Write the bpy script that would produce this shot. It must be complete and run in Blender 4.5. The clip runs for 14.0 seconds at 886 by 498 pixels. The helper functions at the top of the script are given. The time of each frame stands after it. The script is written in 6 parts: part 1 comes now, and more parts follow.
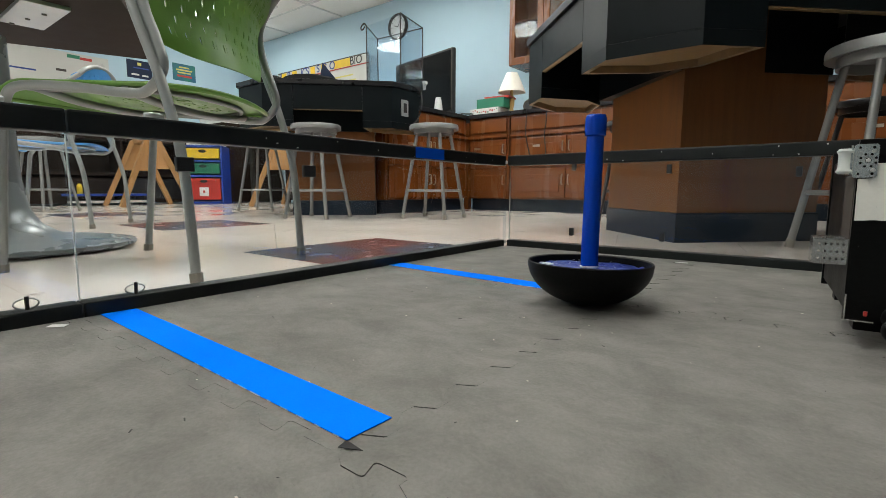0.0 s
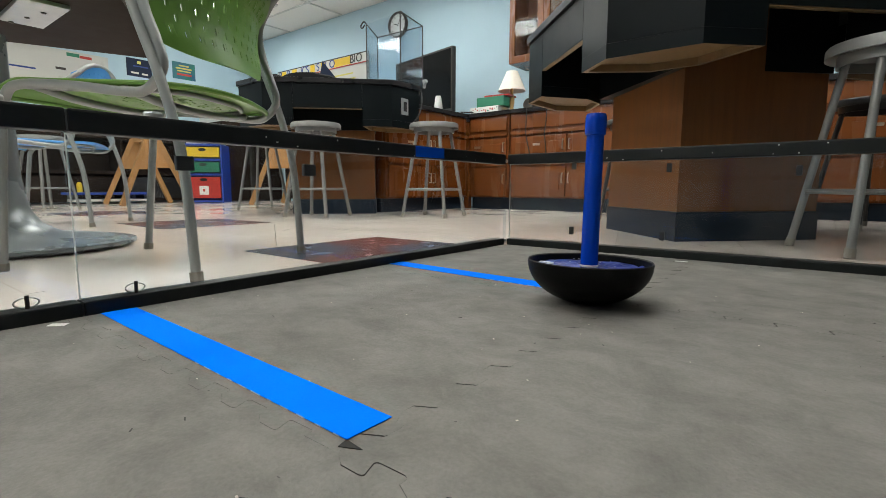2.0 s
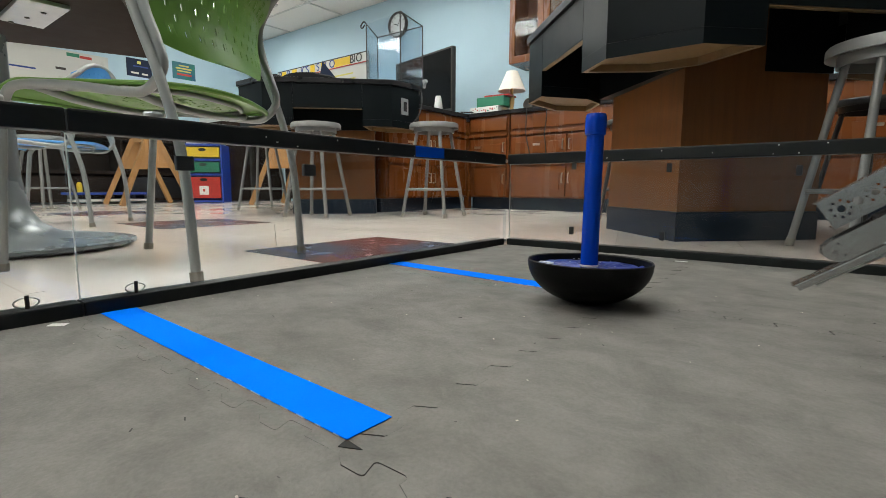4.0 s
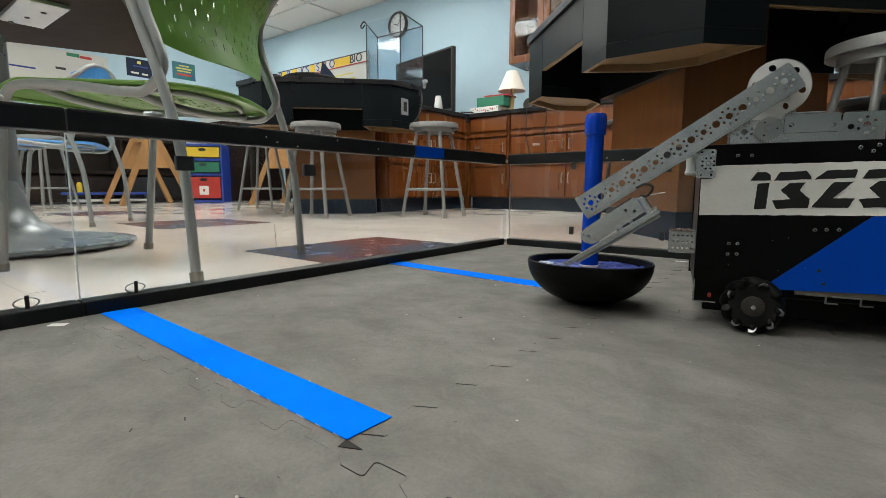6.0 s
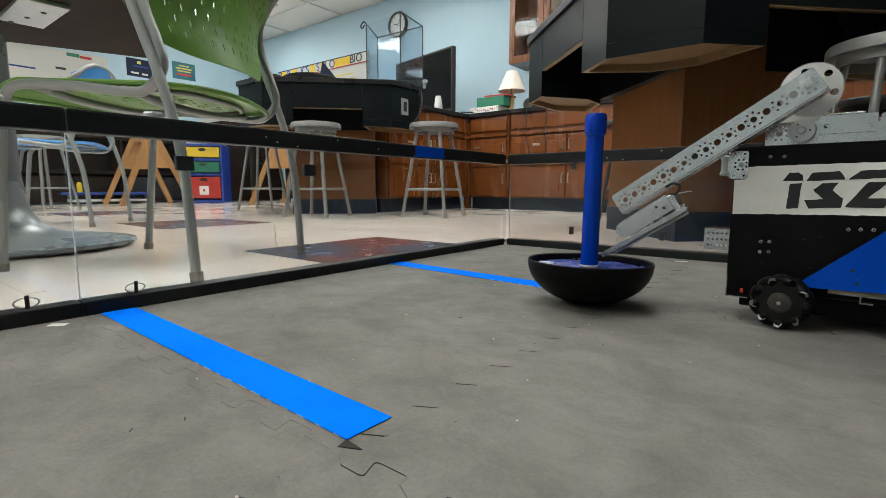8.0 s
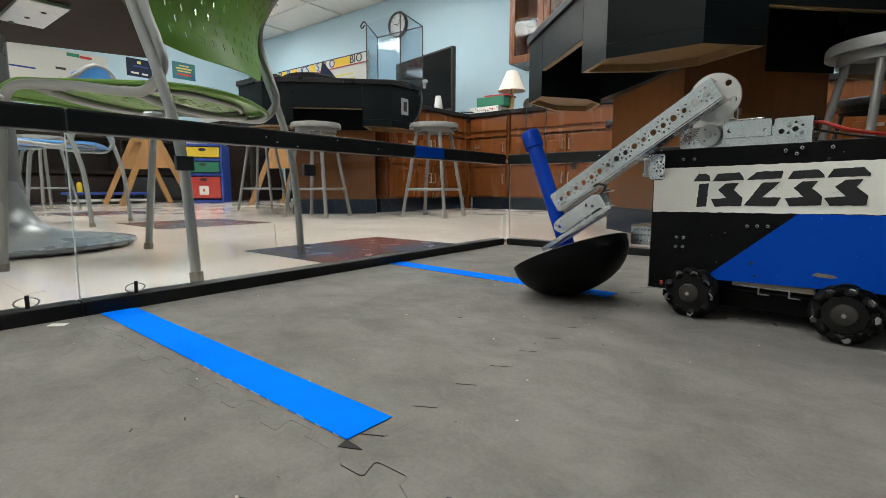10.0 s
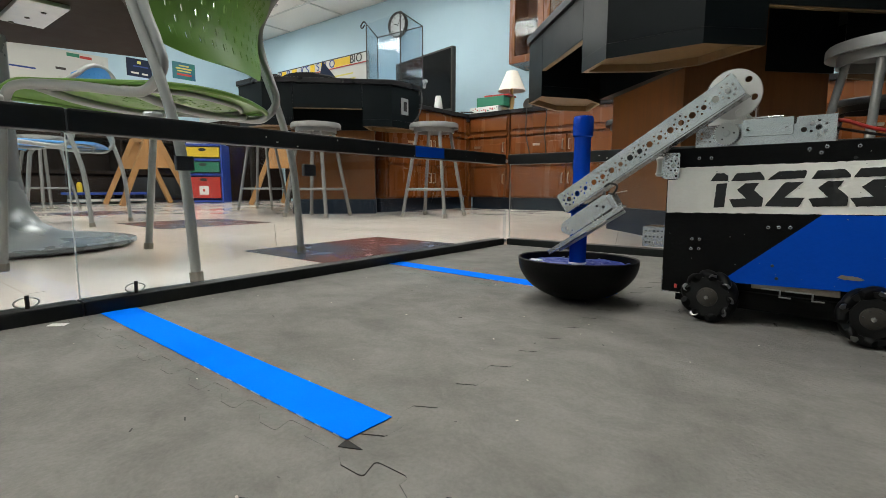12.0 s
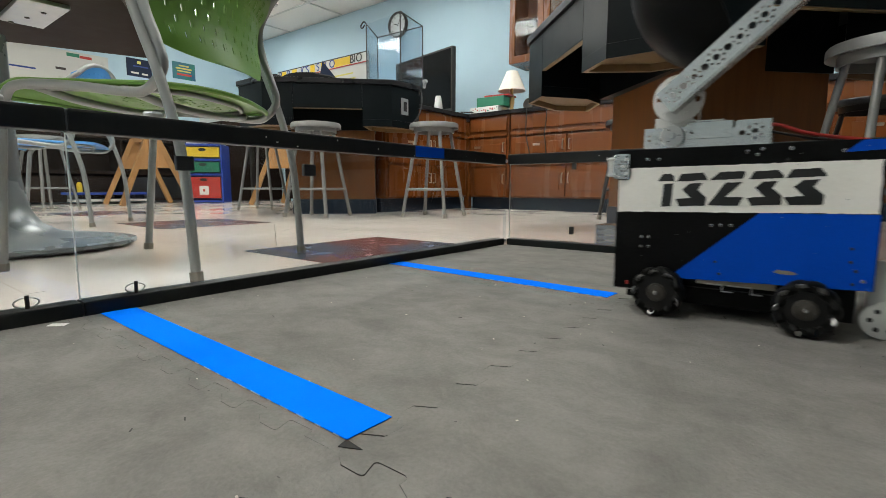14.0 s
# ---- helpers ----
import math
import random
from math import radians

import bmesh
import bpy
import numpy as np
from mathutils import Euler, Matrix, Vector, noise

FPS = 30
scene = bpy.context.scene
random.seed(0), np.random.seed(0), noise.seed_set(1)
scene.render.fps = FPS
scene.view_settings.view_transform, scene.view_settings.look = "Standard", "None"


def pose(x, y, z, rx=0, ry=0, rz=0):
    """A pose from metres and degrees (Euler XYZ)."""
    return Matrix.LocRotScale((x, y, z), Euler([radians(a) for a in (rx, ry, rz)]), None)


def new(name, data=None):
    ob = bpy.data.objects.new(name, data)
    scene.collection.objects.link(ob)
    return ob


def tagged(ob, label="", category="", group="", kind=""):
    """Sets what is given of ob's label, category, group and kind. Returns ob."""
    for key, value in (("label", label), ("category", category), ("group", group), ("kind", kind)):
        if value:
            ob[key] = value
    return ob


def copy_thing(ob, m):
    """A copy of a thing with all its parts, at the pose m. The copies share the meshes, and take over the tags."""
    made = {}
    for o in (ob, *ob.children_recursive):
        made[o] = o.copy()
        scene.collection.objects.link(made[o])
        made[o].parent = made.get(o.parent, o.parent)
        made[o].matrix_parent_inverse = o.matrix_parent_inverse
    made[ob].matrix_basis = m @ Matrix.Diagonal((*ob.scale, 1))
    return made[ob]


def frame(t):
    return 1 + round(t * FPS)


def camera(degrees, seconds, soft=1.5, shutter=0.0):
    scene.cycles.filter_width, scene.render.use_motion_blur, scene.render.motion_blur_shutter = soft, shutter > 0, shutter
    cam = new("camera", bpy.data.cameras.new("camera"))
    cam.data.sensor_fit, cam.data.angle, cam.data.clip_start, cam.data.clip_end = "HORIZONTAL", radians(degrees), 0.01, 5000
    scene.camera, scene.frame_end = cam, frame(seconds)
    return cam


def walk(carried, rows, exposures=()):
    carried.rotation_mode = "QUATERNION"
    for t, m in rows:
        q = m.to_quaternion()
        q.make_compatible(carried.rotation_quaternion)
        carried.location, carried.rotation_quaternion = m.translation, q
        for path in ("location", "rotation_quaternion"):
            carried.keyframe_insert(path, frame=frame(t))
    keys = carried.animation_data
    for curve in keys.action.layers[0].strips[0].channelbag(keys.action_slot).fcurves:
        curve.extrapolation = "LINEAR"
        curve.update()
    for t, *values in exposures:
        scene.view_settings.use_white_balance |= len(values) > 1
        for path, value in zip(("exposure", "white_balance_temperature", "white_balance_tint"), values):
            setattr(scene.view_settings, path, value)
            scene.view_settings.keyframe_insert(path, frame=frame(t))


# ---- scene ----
import collections

from mathutils import geometry

cam = camera(84.53, 14.0, soft=0.25, shutter=0.3)
EYE = Vector((0.8657, -1.4533, 0.1928))
VIEW_PITCH, VIEW_ROLL, VIEW_YAW = -7.131, 0.129, 38.07


def view(dz=0.0, tilt=0.0):
    turn = pose(0, 0, 0, 0, 0, VIEW_YAW) @ pose(0, 0, 0, 90 + VIEW_PITCH + tilt) @ pose(0, 0, 0, 0, 0, VIEW_ROLL)
    return Matrix.Translation(EYE + Vector((0, 0, dz))) @ turn


walk(cam, [(0.0, view(-0.0008, 0.17)), (0.5, view(-0.0005, 0.10)), (1.0, view()), (1.5, view()), (7.0, view()), (14.0, view())],
     exposures=[(0.0, 0.0), (14.0, 0.0)])

# ---- world and light: a closed classroom under fluorescent troffers ----
world = bpy.data.worlds.new("world")
scene.world = world
world.use_nodes = True
world.node_tree.nodes["Background"].inputs[0].default_value = (0.6, 0.7, 0.8, 1)
world.node_tree.nodes["Background"].inputs[1].default_value = 0.05
LAMP_GLOW = 16.0
FLOOR = -0.016          # room floor; the foam mat's top is at 0
CEIL = 2.58
WALL_N, WALL_W, WALL_S, WALL_E = 3.30, -7.10, -5.2, 5.6


# ---- materials ----
def material(name, colour, rough=0.5, metal=0.0, colour2=None, scale=8.0, bump=0.0, bump_scale=60.0, rough_var=0.1,
             stretch=(1, 1, 1), spec=0.5, detail=6.0, fine=0.25, per_object=0.0):
    """A painted, plastic, wood or metal surface: two scales of colour variation, gloss variation and fine relief."""
    m = bpy.data.materials.new(name)
    m.use_nodes = True
    nt = m.node_tree
    bsdf = nt.nodes["Principled BSDF"]
    co = nt.nodes.new("ShaderNodeTexCoord")
    mp = nt.nodes.new("ShaderNodeMapping")
    mp.inputs["Scale"].default_value = stretch
    nt.links.new(co.outputs["Object"], mp.inputs[0])
    big = nt.nodes.new("ShaderNodeTexNoise")
    big.inputs["Scale"].default_value, big.inputs["Detail"].default_value = scale, detail
    small = nt.nodes.new("ShaderNodeTexNoise")
    small.inputs["Scale"].default_value, small.inputs["Detail"].default_value = bump_scale, 4
    for n in (big, small):
        nt.links.new(mp.outputs[0], n.inputs["Vector"])
    ramp = nt.nodes.new("ShaderNodeMapRange")
    ramp.inputs[1].default_value, ramp.inputs[2].default_value = 0.3, 0.7
    add = nt.nodes.new("ShaderNodeMix")
    add.data_type = "FLOAT"
    add.inputs[0].default_value = fine
    nt.links.new(big.outputs[0], add.inputs[2])
    nt.links.new(small.outputs[0], add.inputs[3])
    nt.links.new(add.outputs[0], ramp.inputs[0])
    mix = nt.nodes.new("ShaderNodeMix")
    mix.data_type = "RGBA"
    c2 = colour2 or tuple(c * 0.82 for c in colour)
    mix.inputs[6].default_value, mix.inputs[7].default_value = (*c2, 1), (*colour, 1)
    nt.links.new(ramp.outputs[0], mix.inputs[0])
    out = mix.outputs[2]
    if per_object:
        info = nt.nodes.new("ShaderNodeObjectInfo")
        mr = nt.nodes.new("ShaderNodeMapRange")
        mr.inputs[3].default_value, mr.inputs[4].default_value = 1 - per_object, 1 + per_object
        nt.links.new(info.outputs["Random"], mr.inputs[0])
        hsv = nt.nodes.new("ShaderNodeHueSaturation")
        nt.links.new(mr.outputs[0], hsv.inputs["Value"])
        nt.links.new(out, hsv.inputs["Color"])
        out = hsv.outputs[0]
    nt.links.new(out, bsdf.inputs["Base Color"])
    rr = nt.nodes.new("ShaderNodeMapRange")
    rr.inputs[3].default_value, rr.inputs[4].default_value = max(0.03, rough - rough_var), min(1, rough + rough_var)
    nt.links.new(big.outputs[0], rr.inputs[0])
    nt.links.new(rr.outputs[0], bsdf.inputs["Roughness"])
    bsdf.inputs["Metallic"].default_value = metal
    bsdf.inputs["Specular IOR Level"].default_value = spec
    if bump:
        b = nt.nodes.new("ShaderNodeBump")
        b.inputs["Strength"].default_value, b.inputs["Distance"].default_value = bump, 0.002
        nt.links.new(small.outputs[0], b.inputs["Height"])
        nt.links.new(b.outputs[0], bsdf.inputs["Normal"])
    return m


def clear_sheet(name, tint=(0.97, 0.98, 0.98), rough=0.03):
    """Thin clear plastic or glass: straight-through light plus a mirror sheen by angle."""
    m = bpy.data.materials.new(name)
    m.use_nodes = True
    nt = m.node_tree
    nt.nodes.remove(nt.nodes["Principled BSDF"])
    tr = nt.nodes.new("ShaderNodeBsdfTransparent")
    tr.inputs[0].default_value = (*tint, 1)
    gl = nt.nodes.new("ShaderNodeBsdfGlossy")
    gl.inputs["Roughness"].default_value = rough
    lw = nt.nodes.new("ShaderNodeLayerWeight")
    lw.inputs[0].default_value = 0.5
    pw = nt.nodes.new("ShaderNodeMath")
    pw.operation = "POWER"
    pw.inputs[1].default_value = 4.0
    nt.links.new(lw.outputs["Facing"], pw.inputs[0])
    fr = nt.nodes.new("ShaderNodeMapRange")
    fr.inputs[3].default_value, fr.inputs[4].default_value = 0.025, 0.55
    nt.links.new(pw.outputs[0], fr.inputs[0])
    mx = nt.nodes.new("ShaderNodeMixShader")
    nt.links.new(fr.outputs[0], mx.inputs[0])
    nt.links.new(tr.outputs[0], mx.inputs[1])
    nt.links.new(gl.outputs[0], mx.inputs[2])
    nt.links.new(mx.outputs[0], nt.nodes["Material Output"].inputs[0])
    return m


def glowing(name, colour, strength):
    m = bpy.data.materials.new(name)
    m.use_nodes = True
    b = m.node_tree.nodes["Principled BSDF"]
    b.inputs["Base Color"].default_value = (*colour, 1)
    b.inputs["Emission Color"].default_value = (*colour, 1)
    b.inputs["Emission Strength"].default_value = strength
    return m


def floor_material():
    """Polished vinyl tiles: mottled cream with faint joints every 305 mm."""
    m = material("vinyl_cream", (0.88, 0.79, 0.725), 0.11, 0, (0.80, 0.715, 0.655), 3.0, 0.04, 90, 0.07, fine=0.35)
    nt = m.node_tree
    co = nt.nodes.new("ShaderNodeTexCoord")
    br = nt.nodes.new("ShaderNodeTexBrick")
    br.offset, br.squash = 0.0, 1.0
    br.inputs["Scale"].default_value = 1.0
    br.inputs["Brick Width"].default_value = br.inputs["Row Height"].default_value = 0.305
    br.inputs["Mortar Size"].default_value = 0.0016
    br.inputs["Color1"].default_value = (1, 1, 1, 1)
    br.inputs["Color2"].default_value = (0.965, 0.965, 0.96, 1)
    br.inputs["Mortar"].default_value = (0.86, 0.85, 0.83, 1)
    nt.links.new(co.outputs["Object"], br.inputs["Vector"])
    bsdf = nt.nodes["Principled BSDF"]
    src = bsdf.inputs["Base Color"].links[0].from_socket
    mul = nt.nodes.new("ShaderNodeMix")
    mul.data_type, mul.blend_type = "RGBA", "MULTIPLY"
    mul.inputs[0].default_value = 1
    nt.links.new(src, mul.inputs[6])
    nt.links.new(br.outputs[0], mul.inputs[7])
    nt.links.new(mul.outputs[2], bsdf.inputs["Base Color"])
    return m


def mat_material():
    """Charcoal EVA foam: dusty, scuffed, with darker wheel smears."""
    m = material("eva_foam", (0.192, 0.184, 0.168), 0.85, 0, (0.142, 0.136, 0.124), 14.0, 0.5, 260, 0.06, spec=0.25, fine=0.40, per_object=0.02)
    nt = m.node_tree
    geo = nt.nodes.new("ShaderNodeNewGeometry")
    mp = nt.nodes.new("ShaderNodeMapping")
    mp.inputs["Scale"].default_value = (1.0, 1.3, 1.0)
    mp.inputs["Rotation"].default_value = (0, 0, 0.6)
    nt.links.new(geo.outputs["Position"], mp.inputs[0])
    n = nt.nodes.new("ShaderNodeTexNoise")
    n.inputs["Roughness"].default_value = 0.74
    n.inputs["Scale"].default_value, n.inputs["Detail"].default_value, n.inputs["Distortion"].default_value = 11.0, 13, 0.35
    nt.links.new(mp.outputs[0], n.inputs["Vector"])
    mr = nt.nodes.new("ShaderNodeMapRange")
    mr.inputs[1].default_value, mr.inputs[2].default_value = 0.36, 0.62
    mr.inputs[3].default_value, mr.inputs[4].default_value = 0.79, 1.13
    nt.links.new(n.outputs[0], mr.inputs[0])
    hsv = nt.nodes.new("ShaderNodeHueSaturation")
    bsdf = nt.nodes["Principled BSDF"]
    src = bsdf.inputs["Base Color"].links[0].from_socket
    nt.links.new(src, hsv.inputs["Color"])
    nt.links.new(mr.outputs[0], hsv.inputs["Value"])
    nt.links.new(hsv.outputs[0], bsdf.inputs["Base Color"])
    return m


M_FLOOR, M_FOAM = floor_material(), mat_material()
M_FOAM_EDGE = material("foam_crack", (0.045, 0.043, 0.04), 0.95)
M_TILE_NAVY = material("vinyl_navy", (0.075, 0.10, 0.16), 0.25, 0, (0.03, 0.04, 0.07), 14, 0.05, 120)
M_TILE_RED = material("vinyl_maroon", (0.21, 0.06, 0.05), 0.25, 0, (0.10, 0.03, 0.03), 14, 0.05, 120)
M_WALL = material("blue_wall_paint", (0.42, 0.57, 0.66), 0.7, 0, (0.39, 0.54, 0.63), 2.0, 0.12, 150)
M_WALL_PLAIN = material("pale_blue_wall_paint", (0.40, 0.47, 0.50), 0.7, 0, (0.37, 0.44, 0.47), 2.0, 0.12, 150)
M_CEIL = material("ceiling_tile", (0.93, 0.92, 0.89), 0.9, 0, (0.89, 0.88, 0.85), 60, 0.3, 200)
M_GRID = material("ceiling_grid_white", (0.8, 0.8, 0.78), 0.5)
M_BLACK = material("bench_black_laminate", (0.0046, 0.0068, 0.0080), 0.32, 0, (0.0032, 0.0048, 0.0057), 6, 0.06, 120, 0.1, spec=0.12)
M_TOPBLACK = material("black_epoxy_top", (0.010, 0.010, 0.011), 0.30, 0, (0.007, 0.007, 0.008), 9, 0.02, 150, spec=0.3)
M_PLY = material("raw_plywood_edge", (0.17, 0.102, 0.038), 0.6, 0, (0.12, 0.070, 0.025), 5, 0.2, 60, stretch=(1, 9, 1))
M_BENCHWOOD = material("brown_bench_veneer", (0.145, 0.056, 0.015), 0.38, 0, (0.100, 0.038, 0.010), 5, 0.06, 70, stretch=(7, 7, 0.5), spec=0.25)
M_CABWOOD = material("cherry_cabinet_wood", (0.160, 0.050, 0.0125), 0.26, 0, (0.135, 0.041, 0.010), 3, 0.03, 70, stretch=(5, 5, 0.6), spec=0.4, per_object=0.06)
M_BASE = material("navy_vinyl_baseboard", (0.010, 0.018, 0.032), 0.40, 0, (0.007, 0.013, 0.024), 5, spec=0.2)
M_RAIL = material("black_rail", (0.014, 0.016, 0.016), 0.45, 0, (0.009, 0.010, 0.010), 20, 0.15, 200, spec=0.22)
M_CLEAR = clear_sheet("polycarbonate")
M_GLASS = clear_sheet("window_glass", (0.92, 0.95, 0.95))
M_ACRYL = clear_sheet("acrylic", (0.90, 0.94, 0.97), 0.05)
M_EDGE = material("polycarbonate_edge", (0.50, 0.52, 0.50), 0.3)
M_SCRATCH = material("scratched_plastic", (0.20, 0.19, 0.18), 0.6)
M_SCRIBBLE = material("dark_red_marker", (0.085, 0.025, 0.014), 0.6)
M_PINION = material("grey_acetal", (0.52, 0.52, 0.51), 0.34, 0.7)
M_TAPE = material("blue_painter_tape", (0.0, 0.195, 1.0), 0.85, 0, (0.0, 0.178, 0.94), 30, 0.2, 300, spec=0.02)
M_FRAY = material("pale_tape_fibre", (0.45, 0.55, 0.70), 0.8)
M_TAPE_DARK = material("dark_blue_tape", (0.0, 0.085, 0.58), 0.7, 0, (0.0, 0.072, 0.50), 30, 0.2, 300, spec=0.06)
M_STEEL = material("brushed_grey_steel", (0.50, 0.51, 0.50), 0.36, 0.75, (0.40, 0.41, 0.41), 30, 0.1, 300)
M_STOOL = material("grey_enamel_steel", (0.185, 0.185, 0.18), 0.36, 0.25, (0.168, 0.168, 0.163), 5, 0, 260, 0.02, fine=0.1)
# darker copy of the stool enamel, with the shade behind the bench in its colour
M_STOOLSHADE = material("dark_enamel_steel", (0.030, 0.028, 0.026), 0.36, 0.2, (0.022, 0.021, 0.020), 5, 0, 260, 0.02)
M_CHAIRTUBE = material("silver_powder_tube", (0.27, 0.28, 0.275), 0.34, 0.35, (0.23, 0.24, 0.235), 6, 0, 250, 0.03)
M_GREEN = material("green_plastic", (0.115, 0.255, 0.030), 0.38, 0, (0.098, 0.222, 0.026), 10, 0.08, 300)
M_CHAIRBLUE = material("blue_plastic", (0.06, 0.27, 0.62), 0.4, 0, (0.05, 0.23, 0.55), 10, 0.08, 300)
M_RUBBER = material("grey_foot_rubber", (0.22, 0.20, 0.17), 0.8)
M_PEDESTAL = material("silver_grey_pedestal", (0.22, 0.24, 0.25), 0.28, 0.2, (0.19, 0.21, 0.22), 6, 0.06, 260)
M_TABLEUNDER = material("brown_particle_board", (0.024, 0.0150, 0.0110), 0.7, 0, (0.018, 0.011, 0.0085), 18, 0.2, 140, spec=0.1)
M_WHITE = material("white_plastic", (0.74, 0.74, 0.72), 0.5)
M_SHADE = material("cream_lamp_shade", (0.80, 0.76, 0.68), 0.85, 0, (0.74, 0.70, 0.62), 40)
M_TURNED = material("turned_pine", (0.55, 0.35, 0.12), 0.4, 0, (0.42, 0.25, 0.08), 12, stretch=(3, 3, 1))
M_SCREEN = material("dark_screen", (0.006, 0.0065, 0.007), 0.14, 0, (0.005, 0.0055, 0.006), 3, spec=0.18)
M_DARKPLASTIC = material("black_plastic", (0.018, 0.018, 0.019), 0.45)
M_PINE = material("pine_boards", (0.40, 0.205, 0.070), 0.55, 0, (0.30, 0.145, 0.045), 6, 0.1, 80, stretch=(8, 8, 0.7), per_object=0.12)
M_YELLOW = material("yellow_plastic", (0.72, 0.50, 0.02), 0.42)
M_DGREEN = material("dark_green_plastic", (0.015, 0.18, 0.10), 0.42)
M_RED = material("red_plastic", (0.50, 0.035, 0.025), 0.42)
M_BINBLUE = material("bin_blue_plastic", (0.012, 0.05, 0.34), 0.42)
M_BOARD = material("whiteboard_enamel", (0.50, 0.50, 0.475), 0.3, 0, (0.46, 0.46, 0.435), 3)
M_BAG = material("black_bag_cloth", (0.005, 0.005, 0.006), 0.8, spec=0.1)
M_TEAL = material("teal_poster", (0.012, 0.17, 0.10), 0.5, 0, (0.006, 0.07, 0.20), 6)
M_POSTER = material("dark_blue_poster", (0.006, 0.016, 0.045), 0.5, spec=0.2)
M_INKBLUE = material("navy_letter", (0.01, 0.04, 0.22), 0.6)
M_INKBLACK = material("black_ink", (0.012, 0.012, 0.012), 0.6)
M_INKYELLOW = material("yellow_card", (0.75, 0.50, 0.02), 0.6)
M_INKRED = material("red_ink", (0.45, 0.04, 0.03), 0.6)
M_TAN = material("khaki_ink", (0.55, 0.5, 0.12), 0.6)
M_BRASS = material("satin_nickel", (0.62, 0.55, 0.45), 0.3, 0.9)
M_GLOW = glowing("fluorescent_diffuser", (0.985, 1.0, 0.950), LAMP_GLOW)
# robot and marker
M_PLATE = material("black_painted_wood", (0.0035, 0.0035, 0.0035), 0.40, 0, (0.002, 0.002, 0.002), 14, 0.25, 160, 0.12, spec=0.12)
M_BAND = material("white_painted_band", (0.84, 0.82, 0.77), 0.5, 0, (0.75, 0.73, 0.68), 16, 0.25, 160)
M_PANEL = material("blue_painted_panel", (0.0, 0.062, 0.47), 0.42, 0, (0.0, 0.054, 0.41), 14, 0.2, 160, spec=0.10)
M_DIGIT = material("black_stencil_paint", (0.010, 0.010, 0.010), 0.4)
M_ALU = material("anodised_aluminium", (0.60, 0.60, 0.598), 0.22, 0.97, (0.48, 0.48, 0.478), 12, 0.04, 400, 0.08, stretch=(1, 6, 6))
M_GEAR = material("pale_acetal_gear", (0.62, 0.62, 0.60), 0.42, 0.1)
M_TAB = material("polished_steel", (0.36, 0.36, 0.35), 0.40, 0.95, (0.22, 0.22, 0.22), 90, 0.3, 200, 0.08)
M_WHEELPLATE = material("black_painted_steel", (0.006, 0.006, 0.006), 0.34, 0, (0.004, 0.004, 0.004), 30, 0.1, 200, spec=0.3)
M_SCUFF = material("bare_worn_wood", (0.22, 0.19, 0.15), 0.7, 0, (0.14, 0.12, 0.09), 60)
M_CHIP = material("pale_paint_chip", (0.22, 0.23, 0.22), 0.7)
M_FRONTPAD = material("dark_brown_block", (0.030, 0.020, 0.013), 0.6, 0, (0.020, 0.013, 0.009), 12, 0.1, 120)
M_ROLLER = material("black_roller_rubber", (0.0045, 0.0045, 0.0045), 0.55, spec=0.12)
M_HUB = material("dark_hub_steel", (0.065, 0.058, 0.050), 0.45, 0.6)
M_CABLE_R = material("red_cable", (0.42, 0.025, 0.02), 0.45)
M_CABLE_K = material("black_cable", (0.012, 0.012, 0.012), 0.5)
M_BOWL = material("black_bowl_plastic", (0.004, 0.004, 0.004), 0.45, 0, (0.0025, 0.0025, 0.0025), 20, 0.15, 220, spec=0.14)
M_POLE = material("blue_taped_pole", (0.0005, 0.046, 0.43), 0.24, 0, (0.0003, 0.036, 0.35), 14, 0.5, 60, stretch=(1, 1, 0.25), spec=0.22)
M_FILL = material("glossy_blue_fill", (0.005, 0.028, 0.24), 0.36, 0, (0.003, 0.018, 0.16), 26, 0.9, 45, spec=0.3)
M_PAPER = material("white_paper", (0.8, 0.8, 0.77), 0.8)
M_CRUMB = material("tan_crumb", (0.55, 0.50, 0.42), 0.8)
M_TORN = material("torn_shadow_foam", (0.016, 0.016, 0.016), 0.95)
# dark colour for flat discs that paint the shade inside holes
M_HOLE = material("hole_shadow_paint", (0.02, 0.02, 0.02), 0.8)


# ---- mesh helpers ----
def root(name, m, label, category, group="", kind=""):
    e = new(name)
    e.empty_display_size = 0.05
    e.matrix_basis = m
    return tagged(e, label, category, group, kind)


def part(name, bm, mat, parent=None, label="", m=None, smooth=False):
    me = bpy.data.meshes.new(name)
    bmesh.ops.recalc_face_normals(bm, faces=bm.faces)
    bm.to_mesh(me)
    bm.free()
    for mm in (mat if isinstance(mat, (list, tuple)) else [mat]):
        me.materials.append(mm)
    if smooth:
        for p in me.polygons:
            p.use_smooth = True
        me.set_sharp_from_angle(angle=radians(38))
    ob = new(name, me)
    if m is not None:
        ob.matrix_basis = m
    if parent:
        ob.parent = parent
    return tagged(ob, label)


def again(ob, m, parent=None):
    """Another piece on the same mesh."""
    o = new(ob.name.split(".")[0], ob.data)
    o.matrix_basis = m
    o.parent = parent or ob.parent
    return tagged(o, ob.get("label", ""))


def box(bm, c, s, bevel=0.0, m=None, mat_index=0):
    t = Matrix.Translation(c) @ Matrix.Diagonal((*s, 1))
    g = bmesh.ops.create_cube(bm, size=1, matrix=(m @ t) if m else t)
    fs = {f for v in g["verts"] for f in v.link_faces}
    if bevel:
        es = list({e for v in g["verts"] for e in v.link_edges})
        r = bmesh.ops.bevel(bm, geom=es, offset=bevel, segments=2, profile=0.6, affect="EDGES")
        fs |= set(r["faces"])
    for f in fs:
        if f.is_valid:
            f.material_index = mat_index
    return bm


